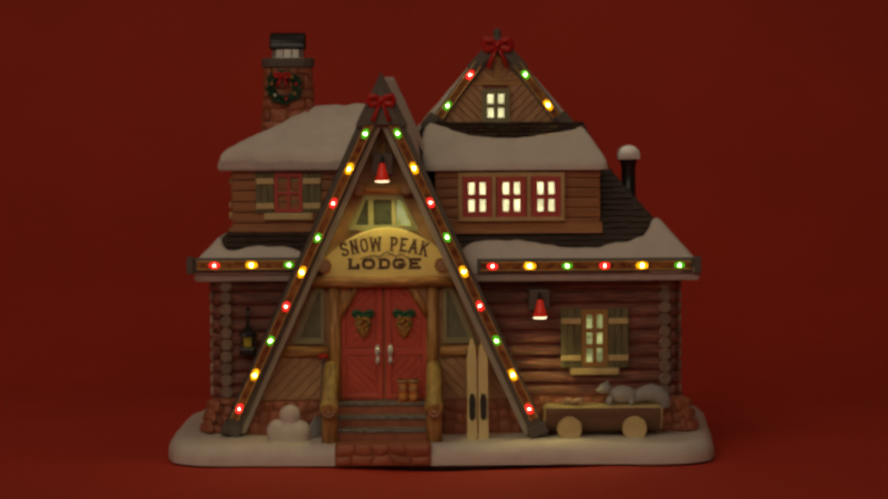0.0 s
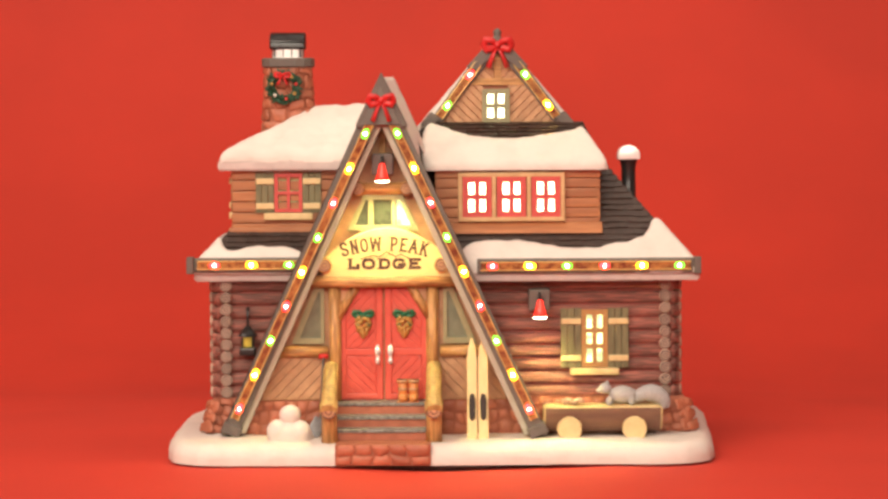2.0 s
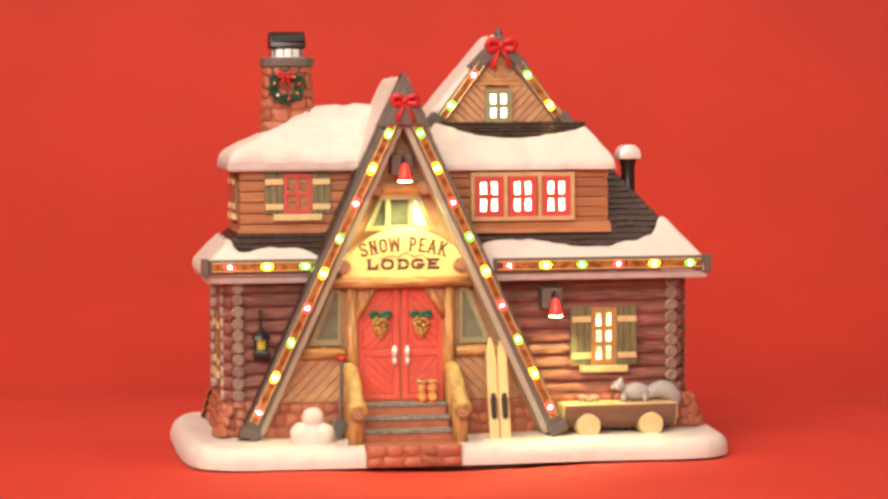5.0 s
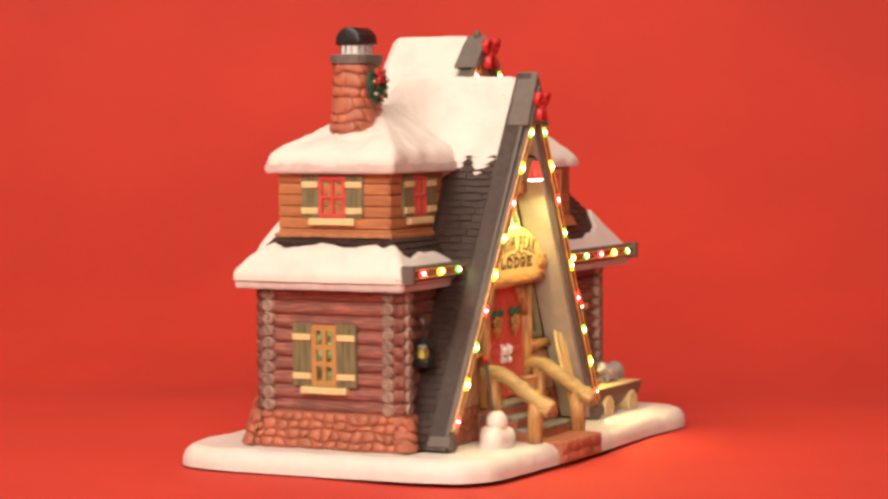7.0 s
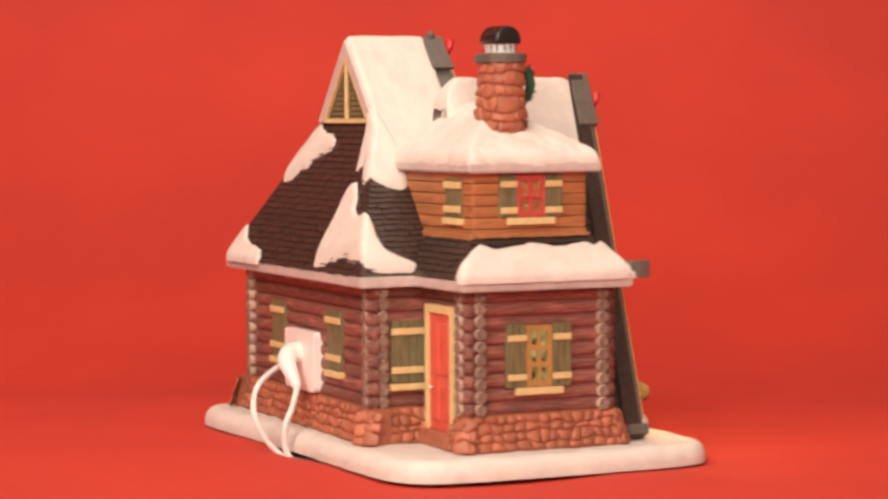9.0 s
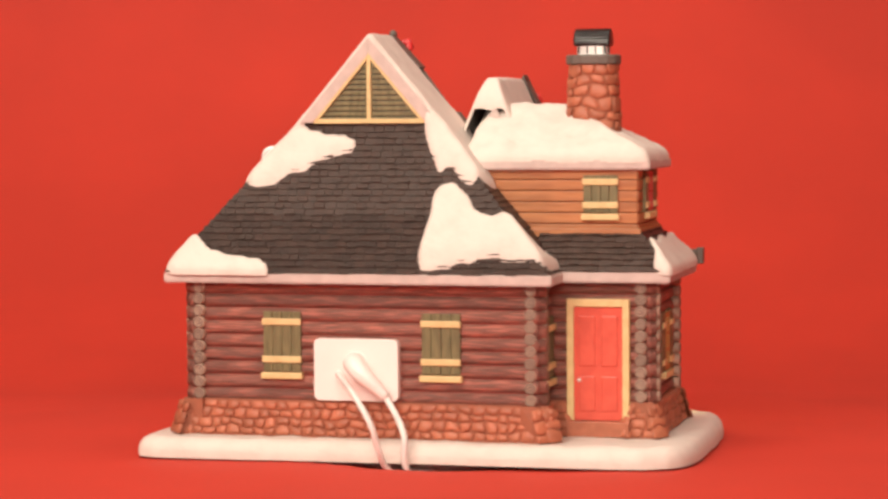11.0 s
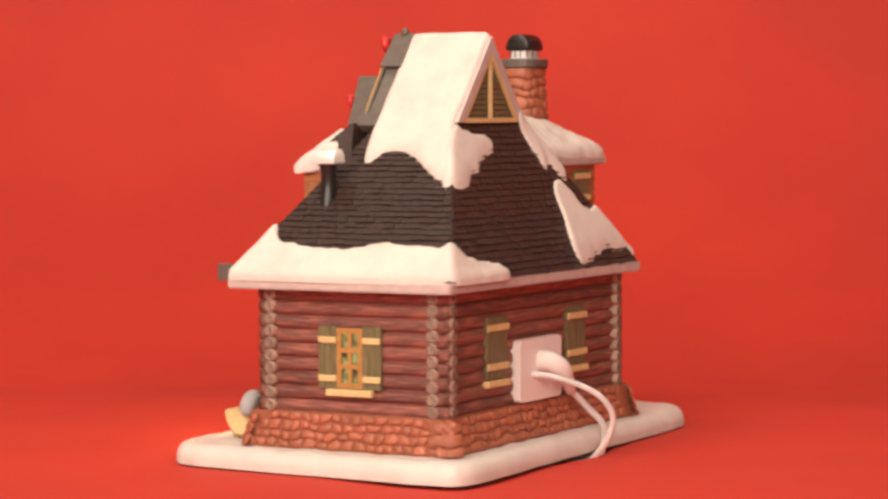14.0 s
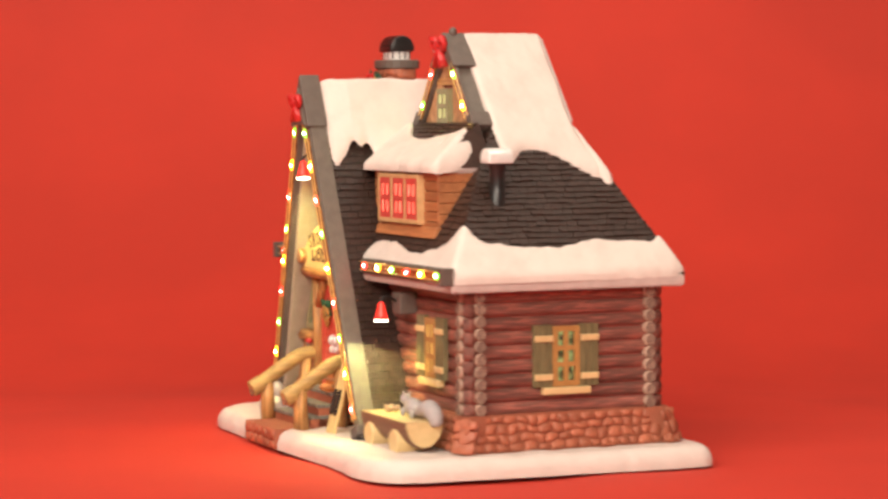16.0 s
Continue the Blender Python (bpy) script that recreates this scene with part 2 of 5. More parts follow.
def box(bm, x0, x1, y0, y1, z0, z1, bevel=0.0, m=None):
    got = bmesh.ops.create_cube(bm, size=1)["verts"]
    for v in got:
        v.co = Vector(((x0 + x1) / 2 + v.co.x * (x1 - x0), (y0 + y1) / 2 + v.co.y * (y1 - y0), (z0 + z1) / 2 + v.co.z * (z1 - z0)))
    if bevel:
        edges = list({e for v in got for e in v.link_edges})
        out = bmesh.ops.bevel(bm, geom=edges, offset=bevel, segments=2, profile=0.6, affect="EDGES")
        got = list({v for f in out["faces"] for v in f.verts})
    at(bm, got, m)
    return bm


def prism(bm, poly, y0, y1, bevel=0.0, m=None):
    """A polygon in x and z, from y0 to y1."""
    a = [bm.verts.new((x, y0, z)) for x, z in poly]
    b = [bm.verts.new((x, y1, z)) for x, z in poly]
    n = len(poly)
    faces = [bm.faces.new(a), bm.faces.new(b[::-1])]
    faces += [bm.faces.new((a[i], b[i], b[(i + 1) % n], a[(i + 1) % n])) for i in range(n)]
    bmesh.ops.recalc_face_normals(bm, faces=faces)
    got = a + b
    if bevel:
        edges = list({e for v in got for e in v.link_edges})
        out = bmesh.ops.bevel(bm, geom=edges, offset=bevel, segments=2, profile=0.6, affect="EDGES")
        got = list({v for f in out["faces"] for v in f.verts} | {v for v in got if v.is_valid})
    at(bm, got, m)
    return bm


def tube(bm, path, radii, n=12, rough=0.0, m=None, flat=1.0):
    """A round bar along a path; radii one number or one for each point."""
    path = [Vector(p) for p in path]
    if not isinstance(radii, (list, tuple)):
        radii = [radii] * len(path)
    rings, up = [], None
    for i, p in enumerate(path):
        d = (path[min(i + 1, len(path) - 1)] - path[max(i - 1, 0)]).normalized()
        if up is None:
            up = Vector((0, 0, 1)) if abs(d.z) < 0.9 else Vector((0, 1, 0))
        s = d.cross(up).normalized()
        up = s.cross(d).normalized()
        ring = []
        for j in range(n):
            a = 2 * math.pi * j / n
            r = radii[i] * (1 + rough * (rnd.random() - 0.5))
            ring.append(bm.verts.new(p + s * (r * math.cos(a)) + up * (r * flat * math.sin(a))))
        rings.append(ring)
    faces = [bm.faces.new((a[j], a[(j + 1) % n], b[(j + 1) % n], b[j])) for a, b in zip(rings, rings[1:]) for j in range(n)]
    faces += [bm.faces.new(rings[0][::-1]), bm.faces.new(rings[-1])]
    bmesh.ops.recalc_face_normals(bm, faces=faces)
    at(bm, [v for r in rings for v in r], m)
    return bm


def ball(bm, c, r, m=None, seg=16, lumpy=0.0):
    r = (r, r, r) if not isinstance(r, (tuple, list)) else r
    got = bmesh.ops.create_uvsphere(bm, u_segments=seg, v_segments=max(6, seg * 2 // 3), radius=1)["verts"]
    for v in got:
        k = 1 + lumpy * noise.noise(v.co * 2.3 + Vector(c))
        v.co = Vector((c[0] + v.co.x * r[0] * k, c[1] + v.co.y * r[1] * k, c[2] + v.co.z * r[2] * k))
    at(bm, got, m)
    return bm


def curve_through(pts, steps=8):
    """A closed smooth outline through the points."""
    n, out = len(pts), []
    for i in range(n):
        p0, p1, p2, p3 = (np.array(pts[(i + k - 1) % n], float) for k in range(4))
        for s in range(steps):
            t = s / steps
            out.append(0.5 * (2 * p1 + (p2 - p0) * t + (2 * p0 - 5 * p1 + 4 * p2 - p3) * t * t + (3 * p1 - p0 - 3 * p2 + p3) * t ** 3))
    return np.array(out)


def path_through(pts, steps=8):
    n, out = len(pts), []
    for i in range(n - 1):
        p0, p1, p2, p3 = (np.array(pts[min(max(i + k - 1, 0), n - 1)], float) for k in range(4))
        for s in range(steps):
            t = s / steps
            out.append(0.5 * (2 * p1 + (p2 - p0) * t + (2 * p0 - 5 * p1 + 4 * p2 - p3) * t * t + (3 * p1 - p0 - 3 * p2 + p3) * t ** 3))
    return out + [np.array(pts[-1], float)]


def clipped(poly, a, b, c):
    """The part of a polygon in which a x + b z <= c."""
    out = []
    for (x0, z0), (x1, z1) in zip(poly, poly[1:] + poly[:1]):
        d0, d1 = a * x0 + b * z0 - c, a * x1 + b * z1 - c
        if d0 <= 0:
            out.append((x0, z0))
        if (d0 < 0) != (d1 < 0) and d0 != d1:
            t = d0 / (d0 - d1)
            out.append((x0 + (x1 - x0) * t, z0 + (z1 - z0) * t))
    return out


def slanted(name, region, degrees, wide, y0, y1, material, parent, gap=0.35, bevel=0.25):
    """Slanting planks that fill a convex region of a wall, each a piece."""
    ca, sa = math.cos(radians(degrees)), math.sin(radians(degrees))
    offs = [x * ca + z * sa for x, z in region]
    t = min(offs)
    while t < max(offs):
        poly = clipped(clipped(region, ca, sa, t + wide - gap), -ca, -sa, -t)
        clean = [p for i, p in enumerate(poly) if math.dist(p, poly[i - 1]) > 0.3]
        area = abs(sum(p[0] * q[1] - q[0] * p[1] for p, q in zip(clean, clean[1:] + clean[:1]))) / 2
        if len(clean) > 2 and area > 1.5:
            part(name, prism(bmesh.new(), clean, y0, y1, bevel if area > 8 else 0), material, parent)
        t += wide


def drift(outline, height, thick, edge, res=1.5, skirt=1.5, wavy=0.6, steps=8, m=None, seed=0.0, ragged=1.0):
    """Snow lying within a plan outline on the surface height(x, y), with a rounded rim."""
    line = curve_through(outline, steps) if steps > 1 else np.array(outline, float)
    line = line + np.array([[0.8 * noise.noise((x * 0.17, y * 0.17, seed)), 0.8 * noise.noise((x * 0.17, y * 0.17, seed + 9))] for x, y in line]) * ragged
    lo, hi = line.min(0) - res, line.max(0) + res
    xs, ys = np.arange(lo[0], hi[0] + res, res), np.arange(lo[1], hi[1] + res, res)
    gx, gy = np.meshgrid(xs, ys, indexing="ij")
    p = np.stack([gx.ravel(), gy.ravel()], -1)
    a, b = line, np.roll(line, -1, 0)
    inside = np.zeros(len(p), bool)
    best, foot = np.full(len(p), 1e18), p.copy()
    for (ax, ay), (bx, by) in zip(a, b):
        cross = ((ay > p[:, 1]) != (by > p[:, 1]))
        if ay != by:
            inside ^= cross & (p[:, 0] < (bx - ax) * (p[:, 1] - ay) / (by - ay) + ax)
        d = np.array([bx - ax, by - ay])
        t = np.clip(((p - (ax, ay)) @ d) / max(d @ d, 1e-9), 0, 1)
        q = np.array([ax, ay]) + t[:, None] * d
        e = ((p - q) ** 2).sum(1)
        near = e < best
        best[near], foot[near] = e[near], q[near]
    dist = np.sqrt(best) * inside
    pos = np.where(inside[:, None], p, foot)
    ny = len(ys)
    ins = inside.reshape(gx.shape)
    bm = bmesh.new()
    made = {}

    def vert(i, j):
        if (i, j) not in made:
            k = i * ny + j
            x, y = pos[k]
            r = min(dist[k] / edge, 1.0)
            h = thick * math.sqrt(max(0.0, 1 - (1 - r) ** 2))
            h += wavy * r * (noise.noise((x * 0.07, y * 0.07, seed)) + 0.5 * noise.noise((x * 0.2, y * 0.2, seed + 5)))
            made[i, j] = bm.verts.new((x, y, height(x, y) + h))
        return made[i, j]

    for i in range(len(xs) - 1):
        for j in range(ny - 1):
            if ins[i:i + 2, j:j + 2].sum() >= 1:
                try:
                    bm.faces.new((vert(i, j), vert(i + 1, j), vert(i + 1, j + 1), vert(i, j + 1)))
                except ValueError:
                    pass
    rim = [e for e in bm.edges if e.is_boundary]
    out = bmesh.ops.extrude_edge_only(bm, edges=rim)
    for v in out["geom"]:
        if isinstance(v, bmesh.types.BMVert):
            v.co.z -= skirt
    bmesh.ops.remove_doubles(bm, verts=bm.verts, dist=0.02)
    bmesh.ops.recalc_face_normals(bm, faces=bm.faces)
    at(bm, bm.verts, m)
    return bm


def wall_frame(x, y, z, facing):
    """Local x along the wall, y into it, z up. facing: degrees; 0 the front, -90 the left side, 90 the right, 180 the back."""
    return Matrix.Translation((x, y, z)) @ Matrix.Rotation(radians(facing), 4, "Z")


# ---- the lodge: roofs as heights over the plan ----
AX, ARIDGE, AFRONT, ASLOPE = -31.4, 181.5, 184.0, 2.20


def main_roof_z(x, y):
    z = 204.5 - 1.18 * abs(x - 29)
    if y < -1:
        z = min(z, 84 + 1.5 * (y + 52))
    if y > 44.9:
        z = min(z, 84 + 2.16 * (77.9 - y - 0.0245 * (x - 29)))
    return max(z, 84.5)


def gable_z(x, y):
    return max(204.5 - 1.18 * abs(x - 29), 84.5)


def back_z(x, y):
    return min(gable_z(x, y), max(84.5, 84 + 2.16 * (77.9 - y - 0.0245 * (x - 29))))


def back_or_gable(x, y):
    return back_z(x, y) if y > 44.4 and x > 64 else gable_z(x, y)


def a_roof_z(x, y):
    return ARIDGE - ASLOPE * abs(x - AX)


def low_roof_z(x, y):
    return 84.5 + max(0.0, min(1.15 * (x + 130), 1.3 * (y + 43), 1.35 * (52 - y), 60))


def up_roof_z(x, y):
    return 141 + min(0.5 * (x + 118), 0.68 * (y + 34), 0.68 * (42 - y), 27)


def dormer_roof_z(x, y):
    return 138 + min(0.56 * (y + 46), 1.4 * (84 - x))


lodge = thing("miniature_lodge", "ceramic snow-covered log lodge with lit coloured lights on a turntable", "model house")


# ---- base ----
def base():
    line = [(-142, -62), (-128, -86), (-95, -91), (-56, -92), (-6, -93), (70, -91), (112, -93), (134, -79), (140, -40), (144, 30), (146, 68), (134, 88),
            (60, 88), (-20, 88), (-85, 89), (-124, 86), (-142, 66), (-145, 10)]
    bm = drift(line, lambda x, y: -7.5, 7.2, 8.0, res=2.0, skirt=3.3, wavy=0.7)
    part("snow_base", bm, SNOW, lodge, "thick rounded white snow base plate", True)


def stone_band(parent, m, x0, x1, z0, z1, lean=0.0, size=8.0, proud=0.9, place=None):
    """Irregular close-set stones on a wall's face in the frame m; lean: how far the foot stands out."""
    rows = max(1, round((z1 - z0) / (size * 0.72)))
    dz = (z1 - z0) / rows
    shift = rnd.uniform(0, 50)
    tilt = math.atan2(lean, z1 - z0)
    level = lambda r, x: z0 + dz * r + (0 if r in (0, rows) else 0.62 * dz * noise.noise((x * 0.13 + shift, r * 3.1, 0.5)))
    m = m @ Matrix.Translation((0, -lean, z0)) @ Matrix.Rotation(-tilt, 4, "X") @ Matrix.Translation((0, 0, -z0))
    for r in range(rows):
        xs = [x0]
        while xs[-1] < x1 - 0.6 * size:
            xs.append(xs[-1] + size * rnd.uniform(0.7, 1.25))
        xs[-1] = x1
        slant = [0] + [rnd.uniform(-0.16, 0.16) * size for _ in xs[1:-1]] + [0]
        for i in range(len(xs) - 1):
            a, b, sa, sb = xs[i], xs[i + 1], slant[i], slant[i + 1]
            mid = (a + b) / 2
            ring = [(a - sa, level(r, a - sa)), (mid, level(r, mid)), (b - sb, level(r, b - sb)), (b + 0.3, (level(r, b) + level(r + 1, b)) / 2),
                    (b + sb, level(r + 1, b + sb)), (mid, level(r + 1, mid)), (a + sa, level(r + 1, a + sa)), (a + 0.3, (level(r, a) + level(r + 1, a)) / 2)]
            cut = rnd.uniform(0.06, 0.16)
            ring = [tuple(np.array(p) * (1 - cut * (k % 2 == 0)) + np.array((mid, z0 + dz * (r + 0.5))) * cut * (k % 2 == 0)) for k, p in enumerate(ring)]
            cx, cz = sum(p[0] for p in ring) / 8, sum(p[1] for p in ring) / 8
            high = proud * rnd.uniform(0.75, 1.25)
            bm = bmesh.new()
            loops = [[bm.verts.new(((x - cx) * k, y, (z - cz) * k)) for x, z in ring] for k, y in ((0.93, 0.4), (0.91, -0.55 * high), (0.72, -high))]
            for p, q in zip(loops, loops[1:]):
                for k in range(8):
                    bm.faces.new((p[k], p[(k + 1) % 8], q[(k + 1) % 8], q[k]))
            bm.faces.new(loops[-1])
            bmesh.ops.recalc_face_normals(bm, faces=bm.faces)
            bmesh.ops.scale(bm, vec=(MM, MM, MM), verts=bm.verts)
            ob = new("stone", raw_mesh("stone", bm, STONE))
            ob.parent = parent
            loc, rot, _ = (place(cx, cz) if place else m @ Matrix.Translation((cx, 0, cz))).decompose()
            ob.matrix_basis = Matrix.LocRotScale(loc * MM, rot, None)


def log_mesh(n=10, seg=14):
    bm = bmesh.new()
    rings = []
    for s in range(seg + 1):
        ring = []
        for j in range(n):
            a = 2 * math.pi * j / n
            r = 1 + 0.10 * noise.noise((s * 0.9, math.cos(a) * 2, math.sin(a) * 2))
            ring.append(bm.verts.new((s / seg - 0.5, r * math.cos(a), r * math.sin(a))))
        rings.append(ring)
    for a, b in zip(rings, rings[1:]):
        for j in range(n):
            bm.faces.new((a[j], b[j], b[(j + 1) % n], a[(j + 1) % n]))
    bm.faces.new(rings[0])
    bm.faces.new(rings[-1])
    bmesh.ops.recalc_face_normals(bm, faces=bm.faces)
    return bm


def scaled_log(length, radius, name="log", material=None):
    bm = log_mesh()
    bmesh.ops.scale(bm, vec=(length, radius * 0.55, radius), verts=bm.verts)
    bmesh.ops.scale(bm, vec=(MM, MM, MM), verts=bm.verts)
    return raw_mesh(name, bm, material or LOG)


def log_end_mesh():
    bm = bmesh.new()
    n, rings = 12, []
    for r, y in ((1.0, 3.0), (1.0, -2.3), (0.86, -2.9), (0.62, -2.9), (0.55, -2.55), (0.42, -2.55), (0.36, -2.9), (0.14, -2.9)):
        rings.append([bm.verts.new((r * math.cos(2 * math.pi * i / n), y, r * math.sin(2 * math.pi * i / n))) for i in range(n)])
    for a, b in zip(rings, rings[1:]):
        for i in range(n):
            bm.faces.new((a[i], a[(i + 1) % n], b[(i + 1) % n], b[i]))
    bm.faces.new(rings[-1])
    bmesh.ops.recalc_face_normals(bm, faces=bm.faces)
    return raw_mesh("log_end", bm, LOG_RING)


LOG_ENDS = log_end_mesh()


def log_wall(m, width, z0=17.0, z1=80.0, ends=(True, True), rows=9, depth=6):
    """A wall of stacked logs with crossing log ends; its outer face is the frame's y = 0, its middle x = 0."""
    bm = bmesh.new()
    box(bm, -width / 2, width / 2, 1.0, depth, 2, z1, m=m)
    wall = part("log_wall", bm, CHINK, lodge, "dark brown log wall with reddish gaps")
    dz = (z1 - z0) / rows
    me = scaled_log(width + 5, dz * 0.47)
    for r in range(rows):
        mm = m @ Matrix.Translation((0, 0.8, z0 + dz * (r + 0.5)))
        if r % 2:
            mm = mm @ Matrix.Rotation(math.pi, 4, "X")
        ob = new("log", me)
        ob.parent = wall
        loc, rot, _ = mm.decompose()
        ob.matrix_basis = Matrix.LocRotScale(loc * MM, rot, None)
    for side, on in zip((-1, 1), ends):
        if on:
            k = 10
            dz2 = (z1 - z0 - 1) / k
            for r in range(k):
                mm = m @ Matrix.Translation((side * (width / 2 - 5.0), -1.2, z0 + 0.5 + dz2 * (r + 0.5))) @ Matrix.Rotation(rnd.uniform(0, 6), 4, "Y") @ Matrix.Diagonal((dz2 * 0.5 * rnd.uniform(0.92, 1.05), 1, dz2 * 0.5, 1))
                shared("log_end", LOG_ENDS, wall, mm)
    return wall


def foundation(m, width, depth, lean=6.0, top=18.0):
    bm = bmesh.new()
    prof = [(-lean, -2), (-1.5, top), (depth, top), (depth, -2)]
    a = [bm.verts.new((-width / 2 - lean * 0.5 * (i in (0,)), y, z)) for i, (y, z) in enumerate(prof)]
    b = [bm.verts.new((width / 2 + lean * 0.5 * (i in (0,)), y, z)) for i, (y, z) in enumerate(prof)]
    bm.faces.new(a)
    bm.faces.new(b[::-1])
    for i in range(4):
        bm.faces.new((a[i], b[i], b[(i + 1) % 4], a[(i + 1) % 4]))
    bmesh.ops.recalc_face_normals(bm, faces=bm.faces)
    at(bm, bm.verts, m)
    ob = part("foundation", bm, MORTAR, lodge, "orange-brown fieldstone foundation")
    for s in (-1, 1):
        quoin = m @ Matrix.Translation((s * width / 2, -1.0, 0)) @ Matrix.Rotation(s * radians(45), 4, "Z")
        stone_band(ob, quoin, -4.8, 4.8, 0.2, top - 0.2, lean=lean * 1.1, size=7.5)
    stone_band(ob, m @ Matrix.Translation((0, -1.6, 0)), -width / 2 - 3.0, width / 2 + 3.0, 0.2, top - 0.2, lean=lean - 1.7, size=6.6, proud=1.1)
    return ob


def lattice(xs, zs, y0, y1, m):
    """A plate with a hole in every second field of a grid: one connected sash."""
    bm = bmesh.new()
    grid = {}

    def vert(i, j, k):
        if (i, j, k) not in grid:
            grid[i, j, k] = bm.verts.new((xs[i], (y0, y1)[k], zs[j]))
        return grid[i, j, k]

    full = lambda i, j: 0 <= i < len(xs) - 1 and 0 <= j < len(zs) - 1 and not (i % 2 and j % 2)
    for i in range(len(xs) - 1):
        for j in range(len(zs) - 1):
            if not full(i, j):
                continue
            for k in (0, 1):
                bm.faces.new((vert(i, j, k), vert(i + 1, j, k), vert(i + 1, j + 1, k), vert(i, j + 1, k)))
            for a, b, other in (((i, j), (i + 1, j), (i, j - 1)), ((i, j + 1), (i + 1, j + 1), (i, j + 1)), ((i, j), (i, j + 1), (i - 1, j)), ((i + 1, j), (i + 1, j + 1), (i + 1, j))):
                if not full(*other):
                    bm.faces.new((vert(*a, 0), vert(*b, 0), vert(*b, 1), vert(*a, 1)))
    bmesh.ops.recalc_face_normals(bm, faces=bm.faces)
    at(bm, bm.verts, m)
    return bm


def window(m, w, h, cols, rows, sash, pane, shutters=0.0, sill=True, bar=2.0, name="window", trim=None, label="", closed=False, depth=1.6):
    """A sash window on the wall frame m, its foot at z = 0 and its middle at x = 0."""
    fw = bar * 1.15
    iw, ih = w - 2 * fw, h - 2 * fw
    xs, zs = [-w / 2, -w / 2 + fw], [0, fw]
    for c in range(1, cols):
        x = -w / 2 + fw + iw * c / cols
        xs += [x - bar / 2, x + bar / 2]
    for r in range(1, rows):
        z = fw + ih * r / rows
        zs += [z - bar / 2, z + bar / 2]
    xs += [w / 2 - fw, w / 2]
    zs += [h - fw, h]
    bm = lattice(xs, zs, -depth, 1.5, m)
    win = part(name, bm, sash, lodge, label)
    for c in range(cols):
        for r in range(rows):
            x0, x1 = -w / 2 + fw + iw * c / cols, -w / 2 + fw + iw * (c + 1) / cols
            z0, z1 = fw + ih * r / rows, fw + ih * (r + 1) / rows
            pb = box(bmesh.new(), x0 + 0.05, x1 - 0.05, 0.2, 0.9, z0 + 0.05, z1 - 0.05, m=m)
            part("pane", pb, pane, win)
    if shutters:
        for s in (-1, 1):
            xa, xb = sorted((s * w / 2, s * (w / 2 + shutters)))
            sb = bmesh.new()
            for i in range(3):
                u0, u1 = xa + (xb - xa) * i / 3, xa + (xb - xa) * (i + 1) / 3
                box(sb, u0 + 0.1, u1 - 0.1, -1.5, 1.0, -0.3, h + 0.8, 0.25, m)
            part("shutter", sb, SHUTTER, win, "olive-green plank shutter")
            for z in (0.16 * h, 0.80 * h):
                part("batten", box(bmesh.new(), xa + 0.4, xb - 0.2, -2.5, -1.4, z - 1.6, z + 1.6, 0.5, m), CREAM, win, "cream batten")
    if sill:
        sw = w / 2 + (shutters * 0.55 if shutters else 1.5)
        part("sill", box(bmesh.new(), -sw, sw, -3.0, 1.0, -4.0, -0.4, 0.7, m), CREAM, win, "cream sill")
    return win


def closed_shutter(m, w, h, label="closed olive shutters with cream battens"):
    sb = bmesh.new()
    for i in range(4):
        u0, u1 = -w / 2 + w * i / 4, -w / 2 + w * (i + 1) / 4
        box(sb, u0 + 0.12, u1 - 0.12, -1.4, 2.0, 0, h, 0.25, m)
    ob = part("closed_shutter", sb, SHUTTER, lodge, label)
    for z in (0.20 * h, 0.83 * h):
        part("batten", box(bmesh.new(), -w / 2 - 0.4, w / 2 + 0.4, -2.6, -1.3, z - 1.7, z + 1.7, 0.5, m), CREAM, ob, "cream batten")
    part("sill", box(bmesh.new(), -w / 2 - 1.0, w / 2 + 1.0, -3.0, 1.0, -4.0, -0.6, 0.7, m), CREAM, ob, "cream sill")
    return ob


# shingles in courses over a flat face
TAB = None


